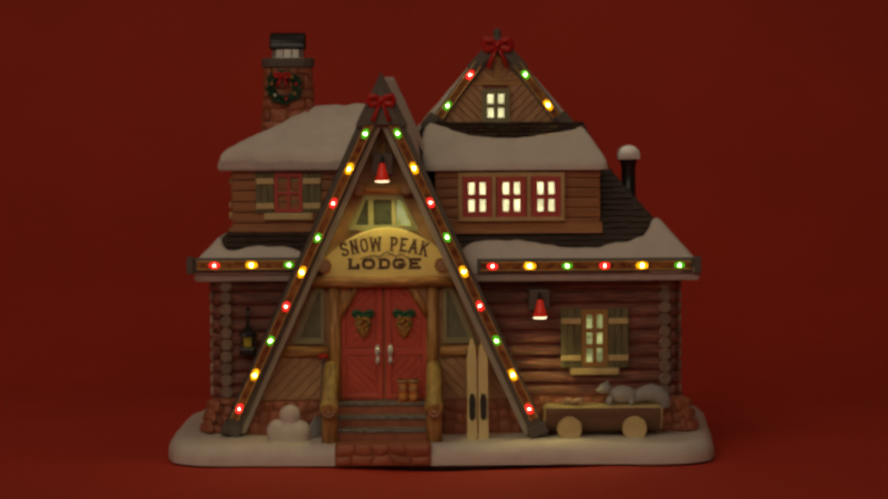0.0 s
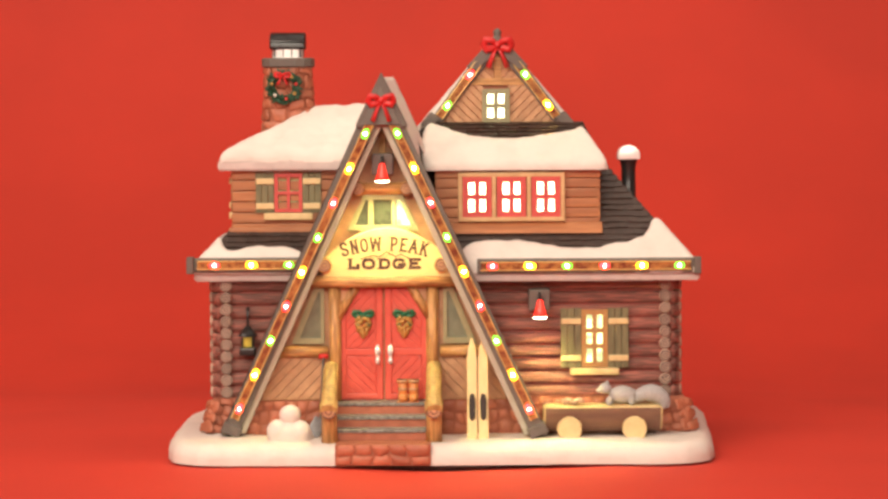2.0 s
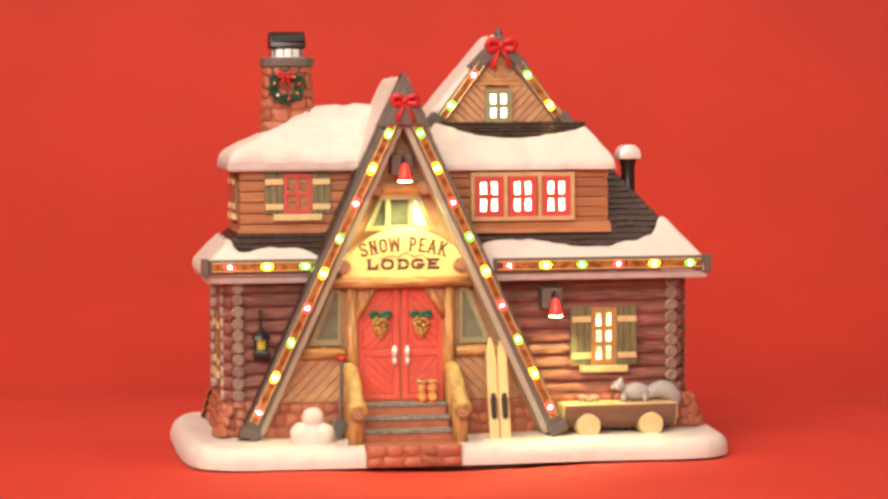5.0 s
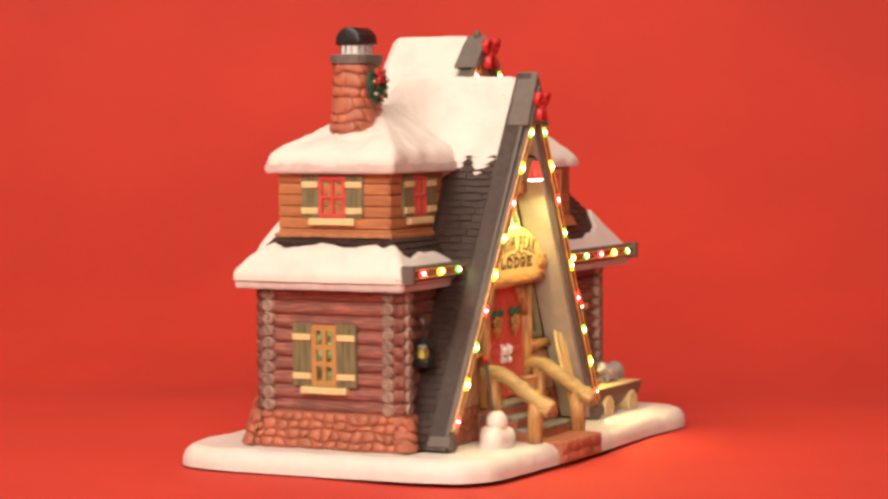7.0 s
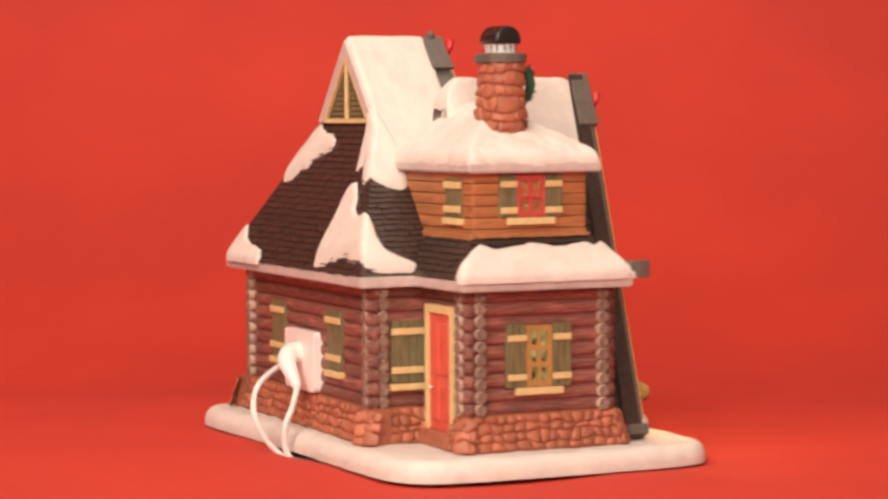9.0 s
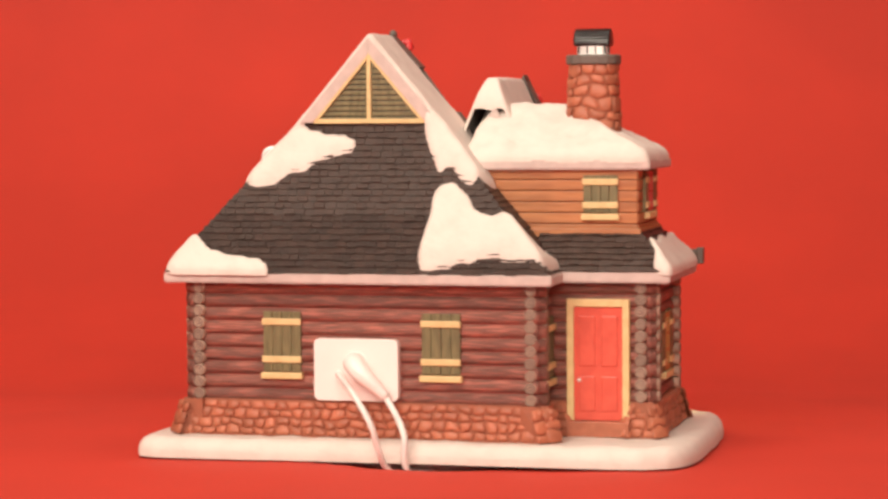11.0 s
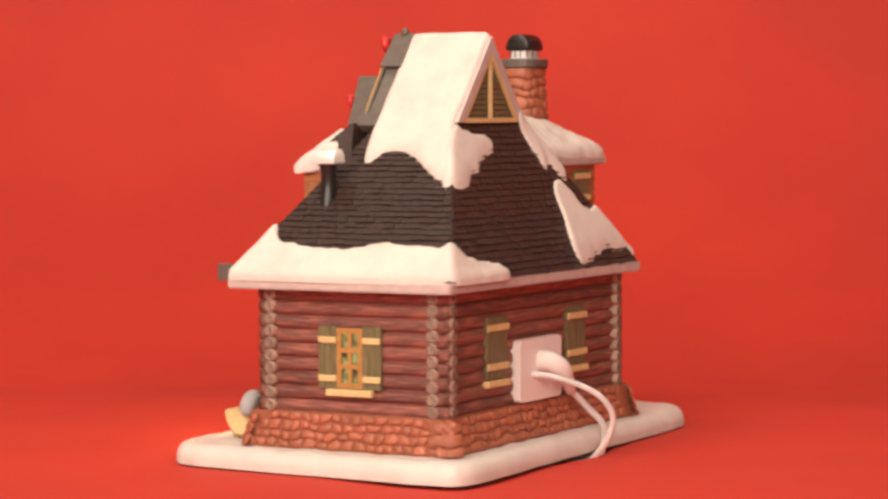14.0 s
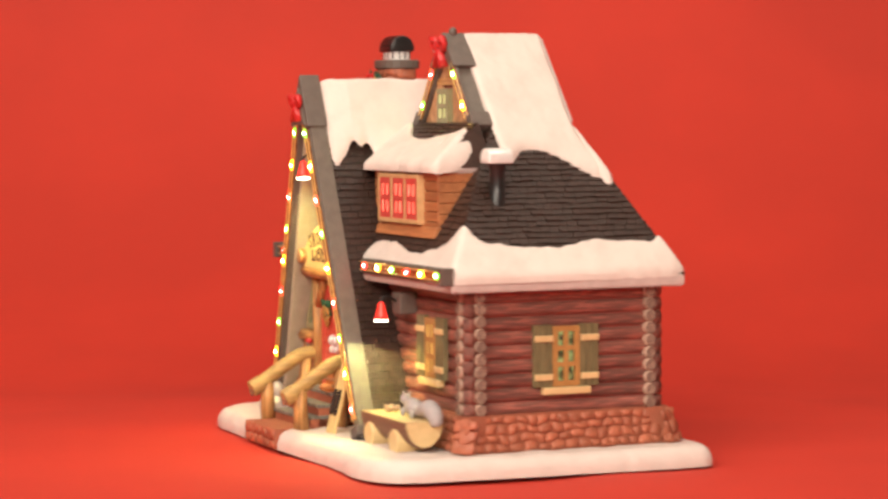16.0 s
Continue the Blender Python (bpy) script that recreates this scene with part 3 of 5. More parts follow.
def courses(parent, corners, course=3.6, tab=5.4, single=0):
    """Lapped shingle tabs over a flat polygon (corners in millimetres); the first few hundred as pieces, the rest in one mesh."""
    pts = [Vector(c) for c in corners]
    nrm = (pts[1] - pts[0]).cross(pts[2] - pts[0]).normalized()
    if nrm.z < 0:
        nrm = -nrm
    u = Vector((0, 0, 1)).cross(nrm).normalized()
    v = nrm.cross(u).normalized()
    flat = [((p - pts[0]).dot(u), (p - pts[0]).dot(v)) for p in pts]
    lo, hi = min(b for a, b in flat), max(b for a, b in flat)
    verts, faces, made = [], [], 0
    k = 0
    t = lo
    frame3 = Matrix((u, v, nrm)).transposed().to_4x4()
    while t < hi - 0.5:
        mid = min(t + course / 2, hi - 0.05)
        xs = []
        for (a, b), (c, d) in zip(flat, flat[1:] + flat[:1]):
            if (b > mid) != (d > mid):
                xs.append(a + (c - a) * (mid - b) / (d - b))
        xs.sort()
        for x0, x1 in zip(xs[::2], xs[1::2]):
            x = x0 - (tab * 0.5 if k % 2 else 0)
            while x < x1:
                w = tab * rnd.uniform(0.85, 1.15)
                a, b = max(x, x0), min(x + w, x1)
                if b - a > 0.6:
                    low, lift = rnd.uniform(-0.45, 0.3), rnd.uniform(0.5, 1.15)
                    if made < single:
                        o = pts[0] + u * ((a + b) / 2) + v * (t + low) 
                        m = Matrix.Translation(o) @ frame3 @ Matrix.Diagonal((b - a - 0.25, course + 0.4, lift, 1))
                        shared("shingle", TAB, parent, m)
                        made += 1
                    else:
                        i = len(verts)
                        top = min(t + course + 0.3, hi)
                        for uu, vv, ww in ((a + 0.12, t + low, 0), (b - 0.12, t + low, 0), (b - 0.12, top, 0), (a + 0.12, top, 0), (a + 0.12, t + low, lift), (b - 0.12, t + low, lift), (b - 0.12, top, 0.12), (a + 0.12, top, 0.12)):
                            verts.append((pts[0] + u * uu + v * vv + nrm * ww) * MM)
                        faces += [(i + 4, i + 5, i + 6, i + 7), (i, i + 1, i + 5, i + 4), (i + 1, i + 2, i + 6, i + 5), (i + 3, i, i + 4, i + 7)]
                x += w
        t += course
        k += 1
    me = bpy.data.meshes.new("shingles")
    me.from_pydata([tuple(p) for p in verts], [], faces)
    me.materials.append(SHINGLE)
    ob = new("shingles", me)
    ob.parent = parent
    return tagged(ob, "courses of small dark shingles", kind="stuff")


def tab_mesh():
    bm = bmesh.new()
    c = [(-0.5, 0, 0), (0.5, 0, 0), (0.5, 1, 0), (-0.5, 1, 0), (-0.5, 0, 1), (0.5, 0, 1), (0.5, 1, 0.12), (-0.5, 1, 0.12)]
    vs = [bm.verts.new(p) for p in c]
    for f in ((4, 5, 6, 7), (0, 1, 5, 4), (1, 2, 6, 5), (3, 0, 4, 7), (2, 3, 7, 6)):
        bm.faces.new([vs[i] for i in f])
    return raw_mesh("shingle", bm, SHINGLE, False)


TAB = tab_mesh()


def solid(faces, thick=None):
    bm = bmesh.new()
    seen = {}
    for f in faces:
        vs = []
        for p in f:
            key = tuple(round(c, 2) for c in p)
            if key not in seen:
                seen[key] = bm.verts.new(p)
            vs.append(seen[key])
        bm.faces.new(vs)
    bmesh.ops.recalc_face_normals(bm, faces=bm.faces)
    return bm


def eave(points, z0, z1, label="pale eave edge"):
    """A level slab with a plan outline: the soffit and edge of a roof."""
    bm = bmesh.new()
    a = [bm.verts.new((x, y, z0)) for x, y in points]
    b = [bm.verts.new((x, y, z1)) for x, y in points]
    n = len(points)
    bm.faces.new(a[::-1])
    bm.faces.new(b)
    for i in range(n):
        bm.faces.new((a[i], a[(i + 1) % n], b[(i + 1) % n], b[i]))
    bmesh.ops.recalc_face_normals(bm, faces=bm.faces)
    bmesh.ops.bevel(bm, geom=list(bm.edges), offset=0.8, segments=2, affect="EDGES")
    return part("eave", bm, SOFFIT, lodge, label)


def led_strip(p0, p1, colours, out, width=6.0, ends=2.5, back=None):
    """A channel with a clear tube, its wires and its lights, from the first light to the last. out: the way it faces."""
    p0, p1 = Vector(p0), Vector(p1)
    d = (p1 - p0).normalized()
    a, b = p0 - d * ends, p1 + d * ends
    n = Vector(out)
    n = (n - d * n.dot(d)).normalized()
    s = d.cross(n).normalized()
    length = (b - a).length
    f = Matrix((d, n, s)).transposed().to_4x4()
    m = Matrix.Translation((a + b) / 2) @ f
    bm = box(bmesh.new(), -length / 2 - 1, length / 2 + 1, -1.6, -0.4, -width / 2, width / 2, 0.3, m)
    strip = part("light_strip", bm, FASCIA, lodge, "channel of coloured lights behind a clear amber tube")
    tb = bmesh.new()
    box(tb, -length / 2, length / 2, -0.5, 0.6, -width * 0.36, width * 0.36, 0.5, m)
    part("tube", tb, TUBE, strip, "glossy dark amber tube")
    for w in (-0.31, 0.31):
        part("wire", tube(bmesh.new(), [(-length / 2, 0.75, w * width), (length / 2, 0.7, w * width)], 0.36, 6, m=m), COPPER, strip, "thin copper wire")
    for i, c in enumerate(colours):
        p = p0 + (p1 - p0) * (i / (len(colours) - 1))
        k = {"r": 1.0, "y": 1.12, "g": 0.95}[c]
        name = {"r": "glowing red", "y": "glowing yellow", "g": "glowing green"}[c]
        # glowing coloured shell round each light, modelled in place of its bloom
        part("led_halo", ball(bmesh.new(), (0, 0, 0), (k * 2.9, k * 0.9, k * 1.8), Matrix.Translation(p + n * 0.35) @ f, seg=14), HALO[c], strip, name + " halo", True)
        part("led", ball(bmesh.new(), p + n * (0.35 + 0.62 * k), (k * 0.95, k * 0.42, k * 0.85), seg=10), LED[c], strip, name + " light", True)
    return strip


# ---- main block, left block, eaves and roofs ----
def blocks():
    back = wall_frame(26.5, 67.6, 0, 180 - 1.9)
    log_wall(wall_frame(26, -38, 0, 0), 188, ends=(False, True))
    log_wall(wall_frame(120, 13.5, 0, 90), 103)
    log_wall(back, 188)
    log_wall(wall_frame(-66, 57, 0, -90), 29, ends=(True, False))
    log_wall(wall_frame(-91, -35, 0, 0), 56, ends=(True, False))
    log_wall(wall_frame(-119, 3.8, 0, -90), 78)
    log_wall(wall_frame(-92, 43, 0, 180), 54, ends=(False, True))
    foundation(wall_frame(82, -39, 0, 0), 86, 8)
    foundation(wall_frame(121, 14, 0, 90), 112, 8)
    foundation(back @ Matrix.Translation((0, -0.6, 0)), 196, 8)
    foundation(wall_frame(-65.5, 61, 0, -90), 30, 8)
    foundation(wall_frame(-94, -36, 0, 0), 54, 8)
    foundation(wall_frame(-119, 3.6, 0, -90), 84, 8)
    foundation(wall_frame(-68, 42.5, 0, 180), 15, 8)
    foundation(wall_frame(-114, 42.5, 0, 180), 13, 8)
    eave([(-75, -52), (132, -52), (132, 75), (-75, 81.5)], 79, 84.6)
    eave([(-130, -43), (-60, -43), (-60, 52), (-130, 52)], 79.2, 85.2)
    eave([(-118, -32), (-50, -34), (-27, 42), (-118, 41)], 136.5, 141.5)


def main_roof():
    e = 84.5
    q = [(-73, -52, e), (131, -52, e), (131, 75.4, e), (-73, 80.4, e)]
    f0, f1, r0, r1 = (-8, -1, 161), (66, -1, 161), (66, 41.5, 161), (-8, 43.3, 161)
    t0, t1 = (29, -1, 204.5), (29, 42.3, 204.5)
    bm = solid([(q[0], q[1], f1, f0), (q[2], q[3], r1, r0), (q[1], q[2], r0, t1, t0, f1), (q[3], q[0], f0, t0, t1, r1), (f0, f1, t0), (r0, r1, t1), (q[3], q[2], q[1], q[0])])
    roof = part("main_roof", bm, SHINGLE, lodge, "steep dark shingle roof patched with snow")
    courses(roof, (q[2], q[3], r1, r0), single=300)
    courses(roof, (q[1], q[2], r0, f1))
    courses(roof, (q[0], q[1], f1, f0))
    courses(roof, (q[3], q[0], f0, r1))
    # gable at the back: pale verge boards, louvres and cream trim
    for s in (-1, 1):
        prism(bm := bmesh.new(), [(29, 205.5), (29, 197), (29 + s * 30.5, 161.2), (29 + s * 37.7, 161.2)], 38.9, 44.9, 0.4)
        part("verge_board", bm, SOFFIT, roof, "pale snowy verge board")
    for s in (-1, 1):
        lb = bmesh.new()
        for i in range(11):
            z = 163.2 + i * 2.75
            half = (197.0 - z) / 1.185
            if half > 2:
                xa, xb = sorted((29 + s * 0.8, 29 + s * (half - 1.0)))
                box(lb, xa, xb, 42.0, 43.2, z - 1.2, z + 1.0, 0.25)
        part("louvre", lb, SHUTTER, roof, "olive-brown louvre slats")
    tb = bmesh.new()
    box(tb, -1, 59, 42.4, 44.6, 160.8, 163.2, 0.3)
    box(tb, 27.9, 30.1, 42.4, 44.6, 163, 196, 0.3)
    for s in (-1, 1):
        prism(tb, [(29, 198.5), (29, 195), (29 + s * 27.5, 162.5), (29 + s * 30.4, 162.5)], 42.5, 44.7)
    part("gable_trim", tb, CREAM, roof, "cream gable trim")
    # gable at the front
    for s in (-1, 1):
        bm = prism(bmesh.new(), [(29, 205.0), (29, 198), (29 + s * 31.0, 160.5), (29 + s * 36.6, 160.5)], -11.0, -2.0, 0.5)
        part("gable_fascia", bm, FASCIA, lodge, "dark grey gable board")
        part("fascia_foot", box(bmesh.new(), -4.5, 4.5, -13, -2, -3, 3, 0.6, Matrix.Translation((29 + s * 36.0, 0, 161.5)) @ Matrix.Rotation(s * radians(50), 4, "Y")), CAPGREY, lodge)
    cap = prism(bmesh.new(), [(29, 208.0), (12.5, 190.5), (17.5, 188.2), (29, 197.5), (40.5, 188.2), (45.5, 190.5)], -13.0, 0.0, 0.7)
    part("gable_cap", cap, CAPGREY, lodge, "dark grey cap board at the gable peak")
    part("finial", lathe([(0.3, 6.2), (1.6, 5.6), (2.3, 4.0), (1.9, 2.2), (1.2, 1.4), (1.6, 0.0), (0.3, 0.0)], 29, -6.5, 204.6, 14), CAPGREY, lodge, "small grey knob on the gable peak", True)
    wall = part("gable_wall", prism(bmesh.new(), [(29, 199), (-3, 160), (61, 160)], -8.2, -5, 0), MORTAR, lodge, "brown gable wall")
    for s in (-1, 1):
        x0 = 29 + s * 6.6 - 1
        region = [(x0, 160.3), (29 + s * 31.0, 160.3), (29 + s * 14.5, 180.5), (x0, 180.5)]
        slanted("gable_plank", region, 45 if s < 0 else 135, 3.4, -9.4, -8, TAN, wall)
        slanted("gable_plank", [(29 + s * 2, 184), (29 + s * 11.5, 184), (29 + s * 2, 195)], 45 if s < 0 else 135, 3.4, -9.2, -8, TAN, wall)
    beam = bmesh.new()
    box(beam, 14.5, 43.5, -10, -7, 180.6, 184.2, 0.4)
    box(beam, 27, 31, -10, -7, 184, 198, 0.4)
    part("gable_beam", beam, TIMBER_H, lodge, "tan timber gable beam")
    window(wall_frame(28, -10.2, 160.6, 0), 14.5, 18.0, 2, 2, GREEN_SASH, PANE_LIT, 0, False, 2.5, label="four-pane lit gable window", depth=2.2)
    for s, cols in ((-1, "rg"), (1, "gy")):
        a = Vector((29 + s * 14.6, -12, 186.0))
        b = Vector((29 + s * 26.6, -12, 169.8))
        d = (b - a).normalized()
        led_strip(a, b, cols, (0, -1, 0), ends=7.5)


def low_roof():
    e = 85
    q = [(-130, -43, e), (-60, -43, e), (-60, 52, e), (-130, 52, e)]
    t = [(-112, -27, 105), (-60, -27, 105), (-60, 37, 105), (-112, 37, 105)]
    bm = solid([(q[0], q[1], t[1], t[0]), (q[1], q[2], t[2], t[1]), (q[2], q[3], t[3], t[2]), (q[3], q[0], t[0], t[3]), t, q[::-1]])
    roof = part("lower_roof", bm, SHINGLE, lodge, "low dark shingle skirt roof under the upper storey")
    courses(roof, (q[0], q[1], t[1], t[0]))
    courses(roof, (q[2], q[3], t[3], t[2]))
    courses(roof, (q[3], q[0], t[0], t[3]))


def boarded(m, width, z0, z1, rows, label):
    bm = box(bmesh.new(), -width / 2 + 0.3, width / 2 - 0.3, 0.8, 7, z0, z1, m=m)
    wall = part("boarded_wall", bm, MORTAR, lodge, label)
    dz = (z1 - z0) / rows
    me = raw_mesh("clapboard", box(bmesh.new(), -width / 2 * MM, width / 2 * MM, -0.6 * MM, 1.4 * MM, -dz * 0.46 * MM, dz * 0.46 * MM, 0.5 * MM), BOARD, False)
    for r in range(rows):
        mm = m @ Matrix.Translation((0, 0, z0 + dz * (r + 0.5)))
        loc, rot, _ = mm.decompose()
        ob = new("clapboard", me)
        ob.parent = wall
        ob.matrix_basis = Matrix.LocRotScale(loc * MM, rot, None)
    return wall


def upper_block():
    label = "orange-brown clapboard wall of the upper storey"
    boarded(wall_frame(-81, -26, 0, 0), 60, 103, 137, 6, label)
    boarded(wall_frame(-111, 5.2, 0, -90), 61.5, 103, 137, 6, label)
    boarded(wall_frame(-70, 36.5, 0, 180), 82, 103, 137, 6, label)
    part("skirting_board", box(bmesh.new(), -113, -50, -28, 38.5, 101.5, 106.5, 1.0), BOARD, lodge, "orange-brown boards at the foot of the upper storey")
    window(wall_frame(-81.5, -26.4, 114.5, 0), 14.6, 20.3, 2, 2, RED_SASH, PANE_DIM, 10, True, 1.55, label="red sash window with olive shutters")
    window(wall_frame(-111.4, 5.3, 114.5, -90), 15, 20.3, 2, 2, RED_SASH, PANE_DIM, 10, True, 1.55, label="red sash window with olive shutters")
    closed_shutter(wall_frame(-92, 36.9, 114.5, 180), 18, 19)
    bm = drift([(-117.6, -29), (-113, -32.2), (-103, -31.0), (-92, -32.6), (-80, -31.4), (-66, -33), (-46, -30), (-42, -10), (-26, 10), (-22, 38), (-40, 41.5), (-60, 40.6), (-75, 41.8), (-90, 40.6), (-105, 41.6), (-115, 40.5), (-117.6, 37), (-116.8, 20), (-118.2, 4), (-117.0, -14)],
               lambda x, y: up_roof_z(x, y) + 0.6, 3.8, 5.0, res=1.4, skirt=1.9, wavy=1.6, seed=3)
    part("roof_snow", bm, SNOW, lodge, "deep smooth snow on the hipped upper roof", True)


def leaning(bm, s, limit=0.0):
    """The left leg of the A-frame stands back at its foot."""
    if s < 0:
        for v in bm.verts:
            if v.co.y < limit:
                v.co.y += 0.0705 * max(0.0, 156 - v.co.z)
    return bm


def a_frame():
    zb = 1.0
    half = (AFRONT - zb) / ASLOPE
    for s in (-1, 1):
        t = 5.0
        poly = [(AX, ARIDGE), (AX + s * (half - 1.1), zb), (AX + s * (half - t), zb), (AX, ARIDGE - t * ASLOPE)]
        roof = part("a_frame_roof", leaning(prism(bmesh.new(), poly, -60, -28), s, -50), SHINGLE, lodge, "steep dark shingle roof slope of the A-frame entrance")
        a = [(AX + s * (half - 1.1), -60 if s > 0 else -49, zb), (AX + s * (half - 1.1), -30, zb), (AX, -30, ARIDGE), (AX, -60, ARIDGE)]
        if s > 0:
            a = a[::-1]
        courses(roof, a, course=3.9, tab=6.5)
        up = part("a_frame_ridge", prism(bmesh.new(), [(AX, ARIDGE), (AX + s * 36, ARIDGE - 36 * ASLOPE), (AX, ARIDGE - 36 * ASLOPE)], -30, 6), SHINGLE, roof)
        part("ridge_end", prism(bmesh.new(), [(AX, ARIDGE - 11), (AX + s * 26, ARIDGE - 11 - 26 * ASLOPE), (AX, ARIDGE - 11 - 26 * ASLOPE)], 5.5, 15.0, 0.3), SOFFIT, roof, "pale board at the back of the ridge")
        # front board with its lining and foot
        f = [(AX, AFRONT + 2), (AX + s * (half + 0.8), zb), (AX + s * (half - 7.8), zb), (AX, AFRONT - 7.8 * ASLOPE)]
        part("fascia_board", leaning(prism(bmesh.new(), f, -68.6, -59.4, 0.5), s), FASCIA, lodge, "grey-brown sloping front board")
        if s < 0:
            h = [(AX - 0.5, AFRONT + 2.2), (AX - (half + 1.6), zb), (AX - (half + 0.5), zb), (AX - 0.5, AFRONT)]
            part("shingle_edge", leaning(prism(bmesh.new(), h, -67.2, -58.6, 0.3), s), SHINGLE, lodge, "dark shingled edge of the A-frame roof")
        g = [(AX, AFRONT - 7.9 * ASLOPE), (AX + s * (half - 7.7), zb), (AX + s * (half - 11.2), zb), (AX, AFRONT - 11.2 * ASLOPE)]
        part("fascia_lining", leaning(prism(bmesh.new(), g, -66.5, -50, 0.4), s), LINING, lodge, "pale lining board inside the A-frame")
        m = Matrix.Translation((AX + s * (half - 4.5), -64.5, 3.6)) @ Matrix.Rotation(s * math.atan(1 / ASLOPE) * -1, 4, "Y")
        part("fascia_foot", leaning(box(bmesh.new(), -5.0, 5.0, -6.3, 5.5, -2.8, 2.8, 0.7, m), s), CAPGREY, lodge, "grey foot block")
        led_strip((AX + s * 8.2, -69.4, 155.7), (AX + s * 74.4, -69.4 if s > 0 else -59.5, 14.8), "gyrgyrgyr", (0, -1, 0), ends=6)
    cap = prism(bmesh.new(), [(AX, 187.0), (AX - 13.5, 159.5), (AX - 9, 158), (AX, 166), (AX + 9, 158), (AX + 13.5, 159.5)], -70.5, -59, 0.8)
    part("peak_cap", cap, CAPGREY, lodge, "dark grey cap board at the peak")
    part("peak_plate", prism(bmesh.new(), [(AX, 180.0), (AX - 10.5, 160.0), (AX + 10.5, 160.0)], -71.3, -66, 0.6), FASCIA, lodge)
    bm = drift([(-48, -59.5), (-50, -54), (-53.5, -45), (-49, -40), (-52, -35), (-53, -28), (-57, -20), (-57, 0), (-52, 11), (-44, 14.5), (-31, 15.5), (-18, 14.5), (-10, 11), (-7, 0), (-7, -20), (-8, -28), (-8.5, -34), (-12.6, -38), (-12.0, -43), (-13.6, -47), (-12.4, -52), (-13.0, -59), (-31, -60)],
               lambda x, y: min(182.0 - 0.075 * max(0.0, y - 3.0) ** 2, a_roof_z(x if x < AX else max(AX, x - 5.5 * min(1.0, max(0.0, (y + 58) / 12))), y) + 0.2), 2.8, 3.6, res=1.0, skirt=2.5, wavy=0.9, seed=9)
    part("a_frame_snow", bm, SNOW, lodge, "smooth snow over the A-frame ridge", True)


def dormer():
    boarded(wall_frame(38, -37, 0, 0), 85, 101, 137, 7, "orange-brown clapboard dormer wall")
    for x, w in ((79.2, 1.6), (-4.2, 1.6)):
        part("dormer_cheek", prism(bmesh.new(), [(-36.8, 103), (-34.5, 103), (-9, 137), (-36.8, 137)], -x - w, -x, 0.2, Matrix.Rotation(radians(90), 4, "Z")), BOARD, lodge, "clapboard side of the dormer")
    for i in range(6):
        z0, z1 = 104.5 + i * 5.4, 109.5 + i * 5.4
        y1 = -36.4 + (z0 - 103) * 0.74 + 2.2
        part("cheek_board", box(bmesh.new(), 80.2, 81.6, -37.4, y1, z0, z1, 0.4), BOARD, lodge)
    part("dormer_foot", prism(bmesh.new(), [(-41.6, 103.2), (-34, 103.2), (-36.5, 108.8), (-38.4, 108.8)], -82.6, 3, 0.5, Matrix.Rotation(radians(90), 4, "Z")), BOARD, lodge, "flared board at the foot of the dormer")
    frame = bmesh.new()
    box(frame, 7.6, 63.0, -41.0, -34, 132.6, 135.0, 0.5)
    box(frame, 7.6, 63.0, -41.0, -34, 109.4, 111.8, 0.5)
    for x in (8.7, 26.2, 44.4, 61.9):
        box(frame, x - 1.1, x + 1.1, -41.0, -34, 111.6, 132.8, 0.4)
    part("dormer_window_frame", frame, PALE_TAN, lodge, "tan frame round three red windows")
    for x in (17.4, 35.3, 53.2):
        window(wall_frame(x, -38.8, 111.6, 0), 15.0, 21.2, 2, 2, RED_SASH, PANE_LIT, 0, False, 2.7, label="four-pane red window, lit", depth=1.9)
    eave([(-8, -40.5), (83, -40.5), (83, -14), (-8, -14)], 135.8, 139)
    e0, e1, t0, t1 = (-8, -40, 138.6), (84, -40, 138.6), (-8, -12, 161), (74, -12, 161)
    g0, g1 = (-8, -12, 138.6), (84, -8, 138.6)
    roof = part("dormer_roof", solid([(e0, e1, t1, t0), (e1, g1, t1), (e0, t0, g0), (e0, g0, g1, e1), (t0, t1, g1, g0)]), SHINGLE, lodge, "dark dormer roof showing above the snow")
    courses(roof, (e0, e1, t1, t0), course=3.0)
    bm = drift([(-10, -41.6), (4, -43), (15, -41.9), (30, -42.8), (40, -41.7), (52, -43), (66, -41.9), (76, -43), (84.6, -41.4), (85, -32), (81, -18), (73, -18), (60, -21.5), (44, -24.5), (24, -24.5), (8, -21), (-6, -15), (-11, -22)],
               lambda x, y: 139.0 + min(0.8 * max(y + 40, -1.0), 1.5 * max(84.4 - x, -1.0), 22), 3.2, 3.0, res=1.2, skirt=2.0, wavy=0.9, seed=12)
    part("dormer_snow", bm, SNOW, lodge, "snow on the dormer roof", True)


